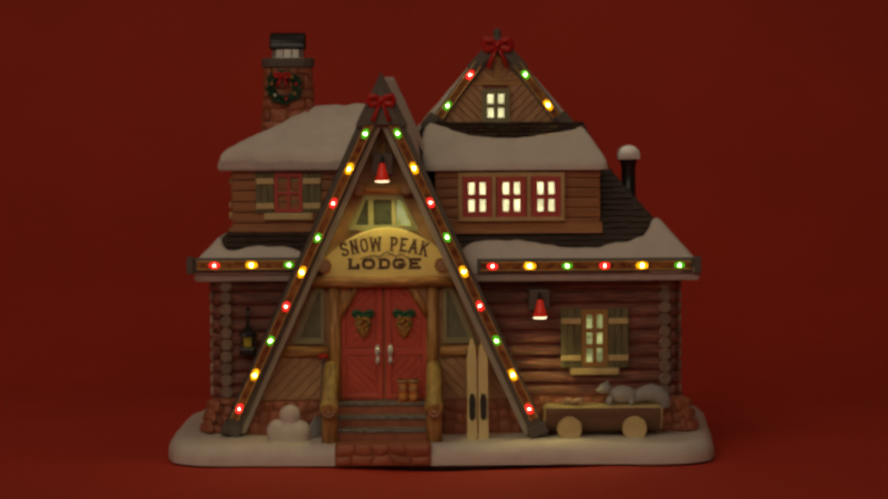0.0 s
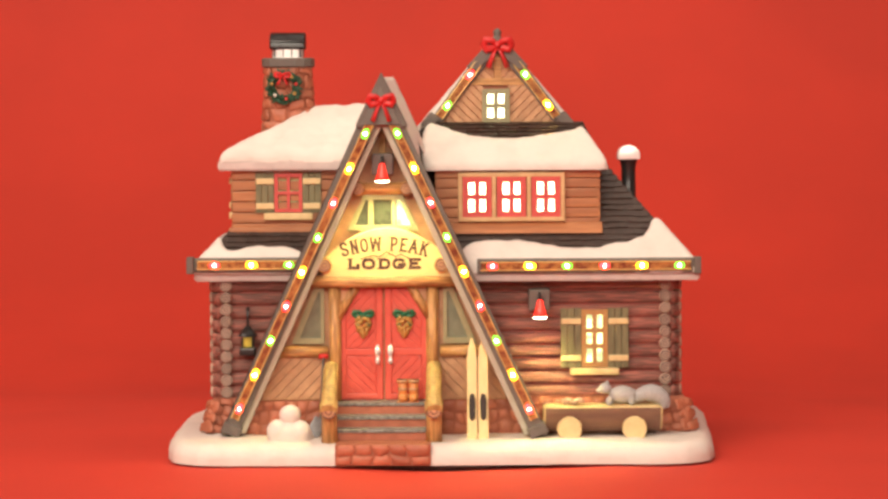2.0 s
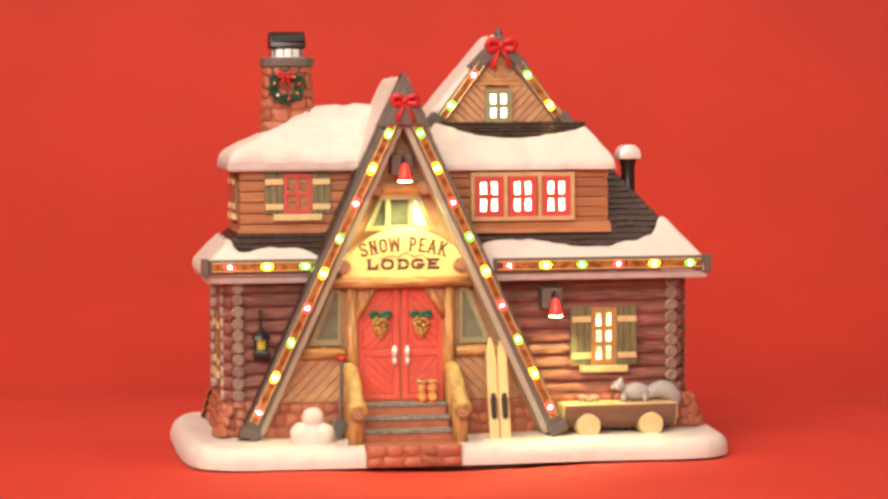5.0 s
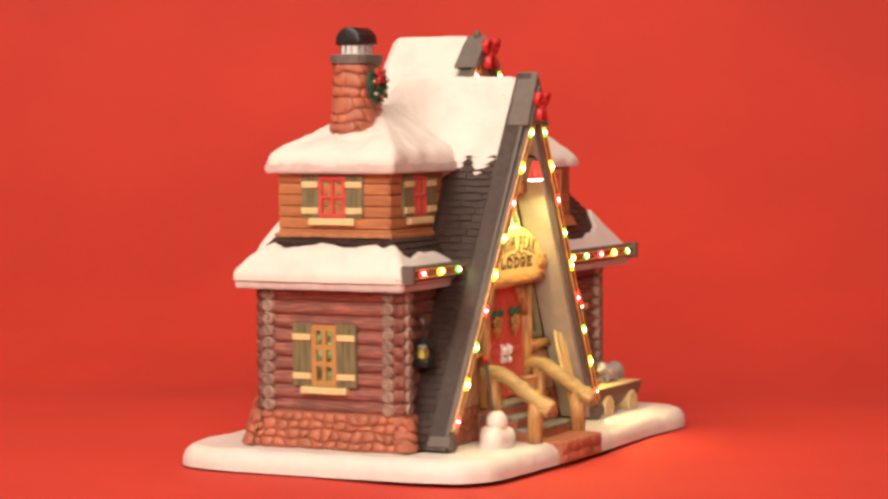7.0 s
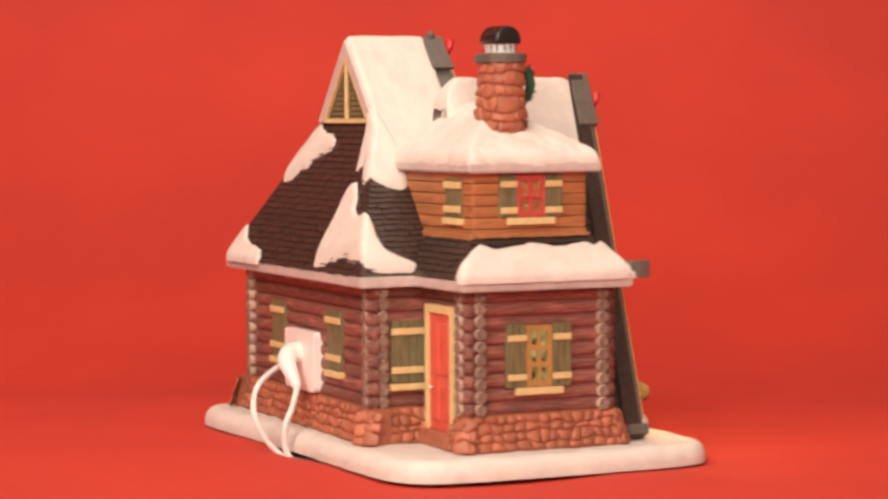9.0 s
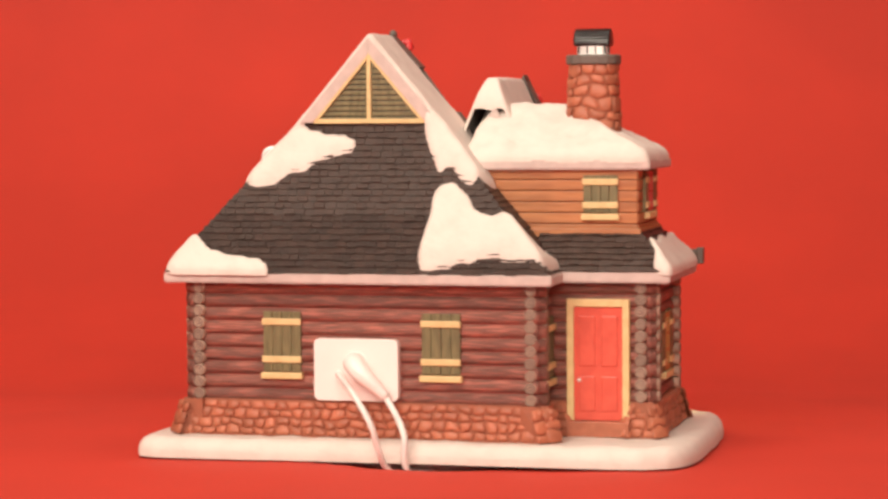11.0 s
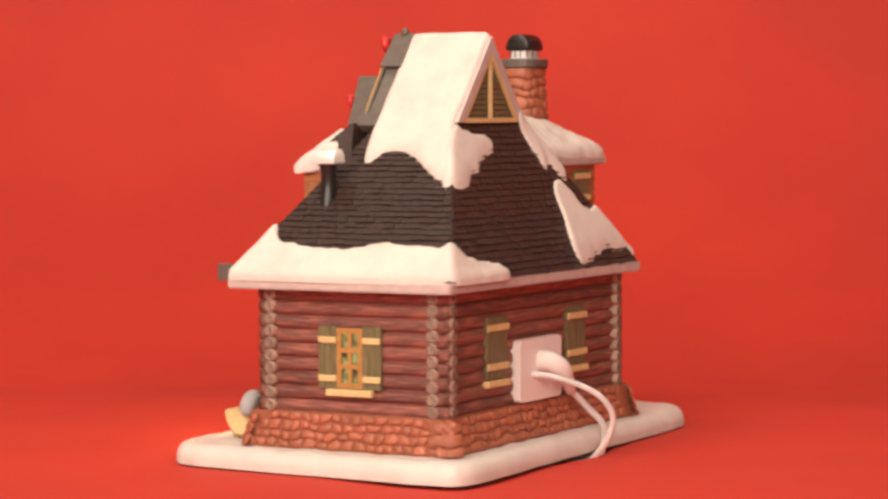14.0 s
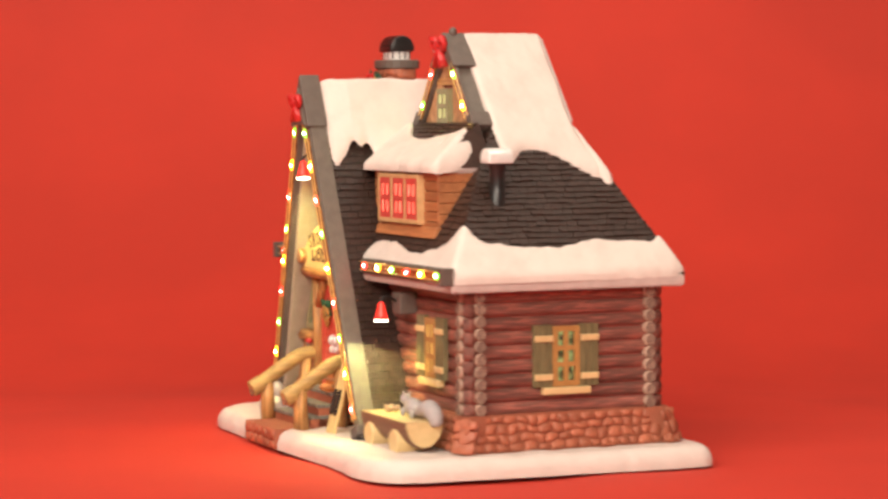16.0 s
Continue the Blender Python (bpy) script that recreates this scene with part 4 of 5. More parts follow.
def roof_snow():
    spots = [
        ("long soft bank of snow along the right eave", [(13, -53), (60, -54), (100, -54), (126, -54), (132, -50), (132.5, 10), (132, 58.4), (131.5, 71.4), (126, 77.0), (104, 78.0), (78, 78.8), (75, 76.0), (82, 74.0), (101, 72.0), (112, 69.4), (118, 64.9), (118.5, 53.4), (117.5, 28), (120, 14), (120, 0), (118.5, -20), (117.5, -28), (115, -32), (111.5, -34.5), (108, -37), (105.5, -40), (99, -42.8), (78, -45.5), (63, -45.5), (40, -43), (19, -43), (10, -46)], main_roof_z, 3.4),
        ("snow patch over the back hip", [(-10, 61), (-16, 58.5), (-24, 60), (-33, 65), (-40, 66.5), (-47, 66), (-53, 64.5), (-59, 64.5), (-64, 62), (-67, 56), (-70, 49), (-73, 48), (-73, 54), (-72, 64), (-70, 75.5), (-60, 77.5), (-45, 76.5), (-30, 77), (-20, 78), (-9, 78.5), (-5, 76.5), (-6, 71), (-9, 66)], main_roof_z, 4.0),
        ("snow on the right of the gable", [(26, -1.5), (27, -2.2), (50, -2.2), (66, -2.2), (74, -2), (82, -1), (84, 3), (79, 10), (79, 22), (85, 35), (90, 44.4), (89.5, 50.4), (82, 48.4), (74, 44.9), (66, 43.3), (45, 43.4), (29, 43.4), (26, 42.4), (26, 20)], back_or_gable, 3.0),
        ("snow below the gable on the back slope", [(58, 44.0), (67, 42.8), (79, 44.0), (88, 46.9), (94, 51.4), (92, 55.4), (84, 56.9), (73, 54.9), (62, 53.2), (49, 50.9), (39, 49.4), (35, 47.4), (41, 45.9), (52, 45.0)], back_z, 3.6),
        ("snow on the left of the gable", [(32, -1.5), (31, -2.2), (10, -2.2), (-8, -3), (-16, 0), (-24, 10), (-30, 25), (-35, 38), (-33.5, 44.4), (-28, 43.4), (-22, 44.9), (-14, 43.9), (-8, 43.4), (10, 43.4), (29, 43.4), (32, 42.4), (32, 20)], back_or_gable, 3.0),
        ("strip of snow on the back hip", [(-1, 44.0), (-3, 48.4), (-7, 52.4), (-11, 55.9), (-17, 54.4), (-22, 56.9), (-29, 58.9), (-34, 54.4), (-37, 46.4), (-38, 40), (-30, 34), (-18, 36), (-8, 39.4)], main_roof_z, 3.6),
        ("bank of snow on the low left roof", [(-131, -40), (-126, -45), (-100, -45.5), (-76, -45), (-70, -40), (-80, -35.5), (-100, -35), (-112, -36.5), (-118, -28), (-117, -22), (-118.5, -8), (-117, 5), (-118, 17), (-119, 28), (-117, 36), (-121, 44), (-122, 51), (-130, 52.5), (-131.5, 40), (-131.5, 0)], low_roof_z, 3.0),
    ]
    for i, (label, line, fn, thick) in enumerate(spots):
        bm = drift(line, lambda x, y: sum(fn(x + p, y + q) for p, q in ((0, 0), (1.8, 0), (-1.8, 0), (0, 1.8), (0, -1.8))) / 5 + 1.3, thick, 3.2, res=1.2, skirt=2.6, wavy=0.8, seed=20 + 7 * i)
        part("roof_snow", bm, SNOW, lodge, label, True)


# ---- entrance ----
STEMS = {
    "S": [("curve", [(1, .74), (.9, .93), (.5, 1), (.1, .92), (.02, .74), (.2, .56), (.5, .5), (.82, .43), (.98, .26), (.9, .08), (.5, 0), (.1, .07), (0, .26)])],
    "N": [("serif", [(.1, 0), (.1, 1)]), ("line", [(.1, 1), (.9, 0)]), ("serif", [(.9, 0), (.9, 1)])],
    "O": [("ring", [(.5, 1), (.14, .92), (0, .66), (0, .34), (.14, .08), (.5, 0), (.86, .08), (1, .34), (1, .66), (.86, .92)])],
    "W": [("serif", [(.16, 0), (0, 1)]), ("line", [(.16, 0), (.5, .9)]), ("line", [(.5, .9), (.84, 0)]), ("serif", [(.84, 0), (1, 1)])],
    "P": [("serif", [(.15, 0), (.15, 1)]), ("curve", [(.15, 1), (.6, 1), (.95, .9), (.95, .56), (.6, .44), (.15, .44)])],
    "E": [("serif", [(.15, 0), (.15, 1)]), ("line", [(.15, 1), (1, 1)]), ("line", [(.15, .52), (.72, .52)]), ("line", [(.15, 0), (1, 0)])],
    "A": [("serif", [(0, 0), (.5, 1)]), ("serif", [(1, 0), (.5, 1)]), ("line", [(.2, .34), (.8, .34)])],
    "K": [("serif", [(.12, 0), (.12, 1)]), ("line", [(.12, .42), (.92, 1)]), ("serif", [(.98, 0), (.42, .62)])],
    "L": [("serif", [(.2, 0), (.2, 1)]), ("line", [(.2, 0), (.95, 0)]), ("line", [(.97, 0), (.97, .34)])],
    "D": [("serif", [(.18, 0), (.18, 1)]), ("curve", [(.18, 1), (.55, 1), (.9, .86), (1, .5), (.9, .14), (.55, 0), (.18, 0)])],
    "G": [("curve", [(.98, .72), (.86, .93), (.5, 1), (.14, .92), (0, .66), (0, .34), (.14, .08), (.5, 0), (.86, .1), (.95, .4)]), ("line", [(.55, .42), (1.05, .42)])],
}


WIDTHS = {"W": 1.42, "A": 1.12, "K": 1.08, "N": 1.05}


def stroke(bm, pts, half, y, m, ring=False):
    """A flat raised line of even width through the points (x, z)."""
    pts = [np.array(p, float) for p in pts]
    n = len(pts)
    rows = []
    for i, p in enumerate(pts):
        a, b = (pts[i - 1], pts[(i + 1) % n]) if ring else (pts[max(i - 1, 0)], pts[min(i + 1, n - 1)])
        d = (b - a) / max(np.linalg.norm(b - a), 1e-6)
        q = np.array((-d[1], d[0])) * half
        rows.append([bm.verts.new(m @ Vector((c[0], yy, c[1]))) for yy in (y, y + 0.5) for c in (p - q, p + q)])
    for a, b in list(zip(rows, rows[1:])) + ([(rows[-1], rows[0])] if ring else []):
        for i, j in ((0, 1), (1, 3), (3, 2), (2, 0)):
            bm.faces.new((a[i], a[j], b[j], b[i]))
    if not ring:
        for r in (rows[0], rows[-1]):
            bm.faces.new((r[0], r[1], r[3], r[2]))


def letters(text, wide, high, thick, x, z, y, arch=0.0, gap=1.0, space=2.6):
    """Raised slab-serif letters in one mesh, their foot at z, set on an arch if wanted."""
    bm = bmesh.new()
    usual = wide
    total = sum(space if ch == " " else usual * WIDTHS.get(ch, 1.0) for ch in text) + gap * (len(text) - 1)
    pos = -total / 2
    for ch in text:
        wide = usual * WIDTHS.get(ch, 1.0)
        if ch == " ":
            pos += space + gap
            continue
        mid = pos + wide / 2
        m = Matrix.Translation((x + mid, y, z - arch * mid * mid)) @ Matrix.Rotation(math.atan(2 * arch * mid), 4, "Y") @ Matrix.Translation((-wide / 2, 0, 0))
        place = lambda p: (thick / 2 + p[0] * (wide - thick), thick / 2 + p[1] * (high - thick))
        for k, (how, pts) in enumerate(STEMS[ch]):
            line = [place(p) for p in pts]
            if how == "curve":
                line = path_through(line, 4)
            if how == "ring":
                line = list(curve_through(line, 3))
            elif how != "curve":
                d = np.array(line[1]) - np.array(line[0])
                d = d / np.linalg.norm(d) * thick * 0.5
                line = [tuple(np.array(line[0]) - d), tuple(np.array(line[1]) + d)]
            stroke(bm, line, thick / 2, -0.015 * k, m, how == "ring")
            if how == "serif":
                for j, (px, pz) in enumerate(line[:1] + [p for p in line[1:] if abs(p[1] - high) < thick * 0.3]):
                    dz = 0.22 * thick if pz < high / 2 else -0.22 * thick
                    stroke(bm, [(px - thick * 0.95, pz + dz), (px + thick * 0.95, pz + dz)], thick * 0.22, -0.06 - 0.012 * (2 * k + j), m)
        pos += wide + gap
    bmesh.ops.recalc_face_normals(bm, faces=bm.faces)
    return bm


def bow_mesh(m):
    bm = bmesh.new()
    for s in (-1, 1):
        tube(bm, [(0, 0, 0), (s * 2.5, -1.2, 2.0), (s * 5.4, -1.4, 2.6), (s * 6.3, -0.8, 0.2), (s * 5.0, -0.6, -1.8), (s * 2.2, -0.6, -1.2), (0, 0, 0)], [1.4, 2.0, 2.3, 2.0, 2.0, 1.7, 1.2], 8, m=m, flat=0.75)
        tube(bm, [(0, 0, -0.5), (s * 2.0, -0.8, -4), (s * 4.4, -0.6, -10.2)], [1.3, 1.9, 2.5], 8, m=m, flat=0.45)
    ball(bm, (0, -1.6, 0.2), (1.7, 1.5, 1.7), m, 10)
    return bm


def lathe(profile, x, y, z, n=20):
    """A closed ring of section (radius, height) turned round an upright axis."""
    bm = bmesh.new()
    rings = [[bm.verts.new((x + r * math.cos(2 * math.pi * i / n), y + r * math.sin(2 * math.pi * i / n), z + h)) for i in range(n)] for r, h in profile]
    for a, b in zip(rings, rings[1:] + rings[:1]):
        for i in range(n):
            bm.faces.new((a[i], a[(i + 1) % n], b[(i + 1) % n], b[i]))
    bmesh.ops.recalc_face_normals(bm, faces=bm.faces)
    return bm


def sawn_rings(x, y, z, r, parent):
    """Growth rings on the sawn face of a log end."""
    for i, (k, m) in enumerate(((1.0, BARK), (0.78, TAN), (0.5, BARK), (0.3, TAN))):
        part("log_ring", tube(bmesh.new(), [(x, y + 0.2, z), (x, y - 0.15 - 0.12 * i, z)], k * r, 14, 0.06), m, parent)


def wall_lamp(x, y, z, bulb, lift=0.0):
    lamp = part("wall_lamp", box(bmesh.new(), x - 5.6, x + 5.6, y + 8, y + 18, z + 3, z + 14, 1.0), CAPGREY, lodge, "red bell-shaped lamp on a dark bracket, lit")
    part("arm", tube(bmesh.new(), path_through([(x, y + 9, z + 9), (x, y + 4, z + 12), (x, y, z + 11), (x, y, z + 8)], 4), 0.8, 8), BLACK, lamp, "black metal arm")
    bell = [(0.4, 9.6), (1.1, 9.2), (1.5, 8.4), (2.0, 6.0), (2.9, 2.6), (3.7, 0.4), (3.45, 0.4), (2.6, 2.6), (1.75, 6.0), (1.25, 7.8), (0.4, 8.2)]
    part("shade", lathe(bell, x, y, z), SHADE, lamp, "glowing red shade", True)
    # glowing ring added under the shade, since the bulb sits hidden inside it
    part("rim", lathe([(3.6, 0.45), (3.4, -0.3), (3.1, -0.5), (2.9, -0.2), (3.0, 0.45)], x, y, z), BULB_SHINE, lamp, "glowing white ring in place of the bulb's shine", True)
    part("bulb", ball(bmesh.new(), (x, y, z + lift), (1.5, 1.5, 1.3), seg=10), bulb, lamp, "bright warm bulb", True)


def entrance():
    half = lambda z: (AFRONT - z) / ASLOPE - 10.4
    wall = part("entrance_wall", prism(bmesh.new(), [(AX - half(0), 0), (AX + half(0), 0), (AX, AFRONT - 10.6 * ASLOPE)], -48, -44), TAN, lodge, "tan front wall of the A-frame")
    # lower stone dado and diagonal planks
    for x0, x1 in ((-103, -60), (-2, 40)):
        m = Matrix.Translation((0, -48.6, 0))
        dado = part("dado", box(bmesh.new(), x0, x1, -49, -44, -1, 17.5), MORTAR, lodge, "fieldstone dado beside the steps")
        stone_band(dado, m, x0, x1, 0, 17.5, size=7.0)
    for s in (-1, 1):
        region = [(AX + s * 28, 18), (AX + s * half(18), 18), (AX + s * half(41), 41), (AX + s * 28, 41)]
        slanted("plank", region, -45 + 180 if s < 0 else 45, 4.2, -49.2, -47.5, TAN, wall)
        xa, xb = sorted((AX + s * 29, AX + s * (half(43) + 1)))
        part("belt_log", tube(bmesh.new(), [(xa, -50, 43), ((xa + xb) / 2, -50.2, 43.2), (xb, -50, 43)], [3.2, 3.0, 2.8], 12, 0.08), TIMBER_H, lodge, "golden log under the side window", True)
        # slanted side windows
        e = [(AX + s * 30.8, 47), (AX + s * 47.8, 47), (AX + s * 35.2, 78), (AX + s * 30.8, 78)]
        q = [(AX + s * 32.6, 50), (AX + s * 43.4, 50), (AX + s * 33.8, 74), (AX + s * 32.6, 74)]
        sw = bmesh.new()
        for k in range(4):
            prism(sw, [e[k], e[(k + 1) % 4], q[(k + 1) % 4], q[k]], -50.6, -46, 0)
        w = part("side_window", sw, PALE_SASH, lodge, "pale olive frame of a slanted side window")
        part("pane", prism(bmesh.new(), q, -49.0, -48.3), DULL_GLASS, w, "dull green glass")
        part("door_post", tube(bmesh.new(), [(AX + s * 25.3, -51, 16), (AX + s * 25.0, -51.3, 45), (AX + s * 25.3, -51, 80)], [3.3, 3.1, 3.3], 12, 0.10), TIMBER, lodge, "knotty golden timber post", True)
        part("brace", tube(bmesh.new(), [(AX + s * 23.8, -51.2, 61), (AX + s * 18, -51.4, 70.4), (AX + s * 12, -51.2, 80)], [2.5, 2.3, 2.5], 10, 0.08), TIMBER, lodge, "slanting timber brace", True)
        part("spandrel", prism(bmesh.new(), [(AX + s * 24, 62), (AX + s * 24, 80), (AX + s * 12.4, 80)], -51.2, -48.9, 0), TAN, lodge, "tan boards in the corner over the door")
    # double door
    for s in (-1, 1):
        xa, xb = sorted((AX + s * 0.35, AX + s * 23.2))
        door = part("door", box(bmesh.new(), xa, xb, -49.2, -46, 17.5, 79, 0.5), RED, lodge, "red double door leaf with diagonal panels")
        cb = bmesh.new()
        for z0, z1 in ((18.5, 21), (41.0, 44.5), (76, 79)):
            box(cb, xa + 0.6, xb - 0.6, -50.4, -48.8, z0, z1, 0.35)
        for x0 in (xa + 0.4, xb - 3.6):
            box(cb, x0, x0 + 3.2, -50.5, -48.8, 18, 79, 0.35)
        part("door_rail", cb, RED, door, "raised red stiles and rails")
        for z0, z1, tilt in ((21.4, 40.6, 45), (45, 75.6, -45)):
            slanted("door_slat", [(xa + 3.9, z0), (xb - 3.9, z0), (xb - 3.9, z1), (xa + 3.9, z1)], 90 + s * tilt, 3.4, -49.9, -48.9, RED, door, 0.5)
        hx = AX + s * 3.3
        hb = ball(bmesh.new(), (hx, -52.0, 43.4), (1.6, 1.8, 2.7), seg=12)
        ball(hb, (hx, -51.8, 38.4), (1.3, 1.5, 2.0), seg=10)
        box(hb, hx - 0.9, hx + 0.9, -51.4, -50.2, 36.5, 46.5, 0.4)
        part("handle", hb, SILVER, door, "bright silver handle", True)
        wx = AX + s * 10.6
        wm = Matrix.Translation((wx, -51.2, 62.5)) @ Matrix.Diagonal((0.78, 0.7, 0.60, 1))
        part("ribbon", bow_mesh(wm), RIBBON, door, "green ribbon bow", True)
        pc = bmesh.new()
        for i in range(26):
            k = i / 25
            r = 3.9 * math.sin(math.pi * min(1, 0.28 + 0.70 * k))
            a = i * 2.4
            ball(pc, (wx + r * 0.9 * math.cos(a), -51.4 - abs(r * 0.5 * math.sin(a)), 61 - 10.0 * k), (1.25, 1.0, 1.25), seg=6)
        part("pine_cones", pc, GOLD, door, "golden pine cones", True)
    # sign
    sx = -29.5
    top = lambda x: 107.2 - 17.5 * ((x - sx) / 34.0) ** 2
    poly = [(sx - 33, 82), (sx + 33, 82)] + [(sx + 33 - 66 * i / 20, max(top(sx + 33 - 66 * i / 20), 88)) for i in range(21)]
    sign = part("sign", prism(bmesh.new(), poly, -57.4, -50.2, 0.6), SIGN, lodge, "arched cream sign lettered in dark brown, lit from above")
    part("lettering", letters("SNOW PEAK", 4.1, 7.4, 1.2, -30.6, 95.4, -57.46, arch=0.0068, gap=0.66), INK, sign, "dark brown words SNOW PEAK")
    part("lettering", letters("LODGE", 6.9, 5.8, 1.65, -31.0, 85.9, -57.46, gap=0.95), INK, sign, "dark brown word LODGE")
    hills = bmesh.new()
    for x0, x1, h0, h1, th in ((-43, -36, 91.6, 93.6, 0.5), (-36, -33.4, 93.4, 92.6, 0.5), (-33.4, -29.6, 92.6, 95.2, 0.6), (-29.6, -24.6, 95.2, 92.8, 0.6), (-24.6, -22.4, 92.8, 94.0, 0.5), (-22.4, -17.4, 94.0, 91.6, 0.5)):
        prism(hills, [(x0, h0), (x1, h1), (x1, h1 - th), (x0, h0 - th)], -57.8, -57.3)
    part("mountain_line", hills, INK, sign, "thin mountain outline")
    for x in (-61.5, -1.2):
        lb = tube(bmesh.new(), [(x, -50, 88.2), (x, -60, 88.2), (x, -60.6, 88.2)], [4.0, 3.9, 3.2], 16, 0.05)
        part("log_end", lb, TIMBER_H, sign, "round golden log end")
        sawn_rings(x, -60.6, 88.2, 3.1, sign)
    part("beam", tube(bmesh.new(), [(-70, -54.5, 80), (-45, -55.4, 79.6), (-20, -55.4, 79.9), (8, -54.5, 79.6)], [3.0, 3.4, 3.3, 3.0], 14, 0.08), TIMBER_H, lodge, "rough golden log beam over the door", True)
    # transom window and upper log
    fb = prism(bmesh.new(), [(-50, 105.5), (-12.8, 105.5), (-13.8, 108.3), (-49, 108.3)], -52, -47.5, 0.3)
    prism(fb, [(-42.5, 121.6), (-20.2, 121.6), (-21.2, 124.2), (-41.5, 124.2)], -52, -47.5, 0.3)
    prism(fb, [(-49, 108.2), (-45.8, 108.2), (-40.2, 121.7), (-42.5, 121.7)], -52, -47.5, 0.3)
    prism(fb, [(-13.8, 108.2), (-17.0, 108.2), (-22.6, 121.7), (-20.2, 121.7)], -52, -47.5, 0.3)
    for x in (-37.6, -25.6):
        box(fb, x - 1.3, x + 1.3, -51.8, -47.5, 108, 122, 0.3)
    tw = part("transom_window", fb, PALE_SASH, lodge, "pale olive frame of a three-part transom window")
    for poly, pm in (([(-45.8, 108.2), (-38.8, 108.2), (-38.8, 121.7), (-40.2, 121.7)], DARK_GLASS), ([(-36.4, 108.2), (-26.8, 108.2), (-26.8, 121.7), (-36.4, 121.7)], DARK_GLASS), ([(-24.4, 108.2), (-17.0, 108.2), (-22.6, 121.7), (-24.4, 121.7)], PANE_MID)):
        part("pane", prism(bmesh.new(), poly, -48.9, -48.2), pm, tw, "dim glass")
    part("cross_log", tube(bmesh.new(), [(-46, -51, 127.4), (-31, -51.6, 127.2), (-17, -51, 127.4)], [3.1, 3.3, 3.1], 14, 0.08), TIMBER_H, lodge, "golden cross log", True)
    for x in (-44.0, -19.0):
        part("log_end", tube(bmesh.new(), [(x, -48, 127.4), (x, -56, 127.4), (x, -56.6, 127.4)], [3.7, 3.6, 3.0], 16, 0.05), TIMBER_H, lodge, "round golden log end")
        sawn_rings(x, -56.6, 127.4, 3.0, lodge)
    wall_lamp(-31.2, -68.5, 131.5, BULB, 2.5)
    wall_lamp(49.3, -56, 60.5, BULB_SMALL, 2.8)
    part("peak_post", box(bmesh.new(), -33.2, -29.6, -50.5, -47, 128, 160, 0.5), TIMBER, lodge, "timber post in the peak")
    for m in (Matrix.Translation((AX, -71.5, 172.4)), Matrix.Translation((29, -13.5, 201.6)) @ Matrix.Scale(1.15, 4)):
        part("bow", bow_mesh(m), BOW, lodge, "glossy red ribbon bow", True)


def steps():
    path = part("entry_path", box(bmesh.new(), -55.4, -7.2, -94.5, -58, -10.7, 0.2, 0.6), MORTAR, lodge, "reddish stone path up to the steps")
    stone_band(path, Matrix.Translation((0, -94.2, 0)), -55, -7.6, -10.4, 0.4, size=9.0)
    for i, (z, y0) in enumerate(((5.6, -78), (11.4, -70), (17.4, -62))):
        part("riser", box(bmesh.new(), -55.5, -9.5, y0 + 1, -48, -1, z - 1.6), STONE, path, "brick-red riser")
        part("tread", box(bmesh.new(), -56, -9, y0, -48, z - 1.7, z + 0.3, 0.6), TREAD, path, "dark slate tread with pale nosing")
    for x in (-58.6, -5.6):
        rail = part("log_railing", tube(bmesh.new(), path_through([(x, -51, 34.5), (x, -60, 34.0), (x, -68, 30.0), (x, -88, 16.6)], 4), [4.0] * 13, 12, 0.09), TIMBER_Y, lodge, "rough golden log railing of the steps", True)
        part("newel_post", tube(bmesh.new(), [(x, -80, -0.5), (x, -80.5, 10), (x, -81, 22)], [4.2, 3.9, 3.8], 12, 0.07), TIMBER, rail, "log newel post", True)
        part("upper_post", tube(bmesh.new(), [(x, -58, -0.5), (x, -58, 33)], [3.6, 3.4], 12, 0.07), TIMBER, rail, "log post", True)
        part("rail_end", tube(bmesh.new(), [(x, -84.0, 19.4), (x, -89.2, 16.6), (x, -89.8, 16.3)], [4.7, 4.6, 4.0], 14, 0.06), TIMBER_Y, rail, "sawn end of the rail")
        sawn_rings(x, -89.6, 16.4, 3.9, rail)
    boots = part("boots", box(bmesh.new(), -24.5, -13.5, -62, -54, 17.6, 17.9, 0.1), BOOT, lodge, "pair of orange-brown boots on the top step")
    for x in (-21.6, -16.2):
        bb = tube(bmesh.new(), [(x, -58.0, 18), (x, -58.0, 24), (x, -58.0, 28.5)], [2.4, 2.2, 2.7], 12, 0.05)
        ball(bb, (x, -60.1, 19.8), (2.5, 3.8, 2.2), seg=12)
        tube(bb, [(x, -58.0, 27.2), (x, -58.0, 29.2)], [2.9, 2.9], 12)
        boot = part("boot", bb, BOOT, boots, "", True)
        for z, r in ((20.6, 2.75), (24.2, 2.6), (28.4, 3.2)):
            part("cuff", tube(bmesh.new(), [(x, -58.2, z - 0.8), (x, -58.2, z), (x, -58.2, z + 0.8)], [r - 0.3, r, r - 0.3], 12, 0.1), TAN, boot, "pale tan cuff", True)


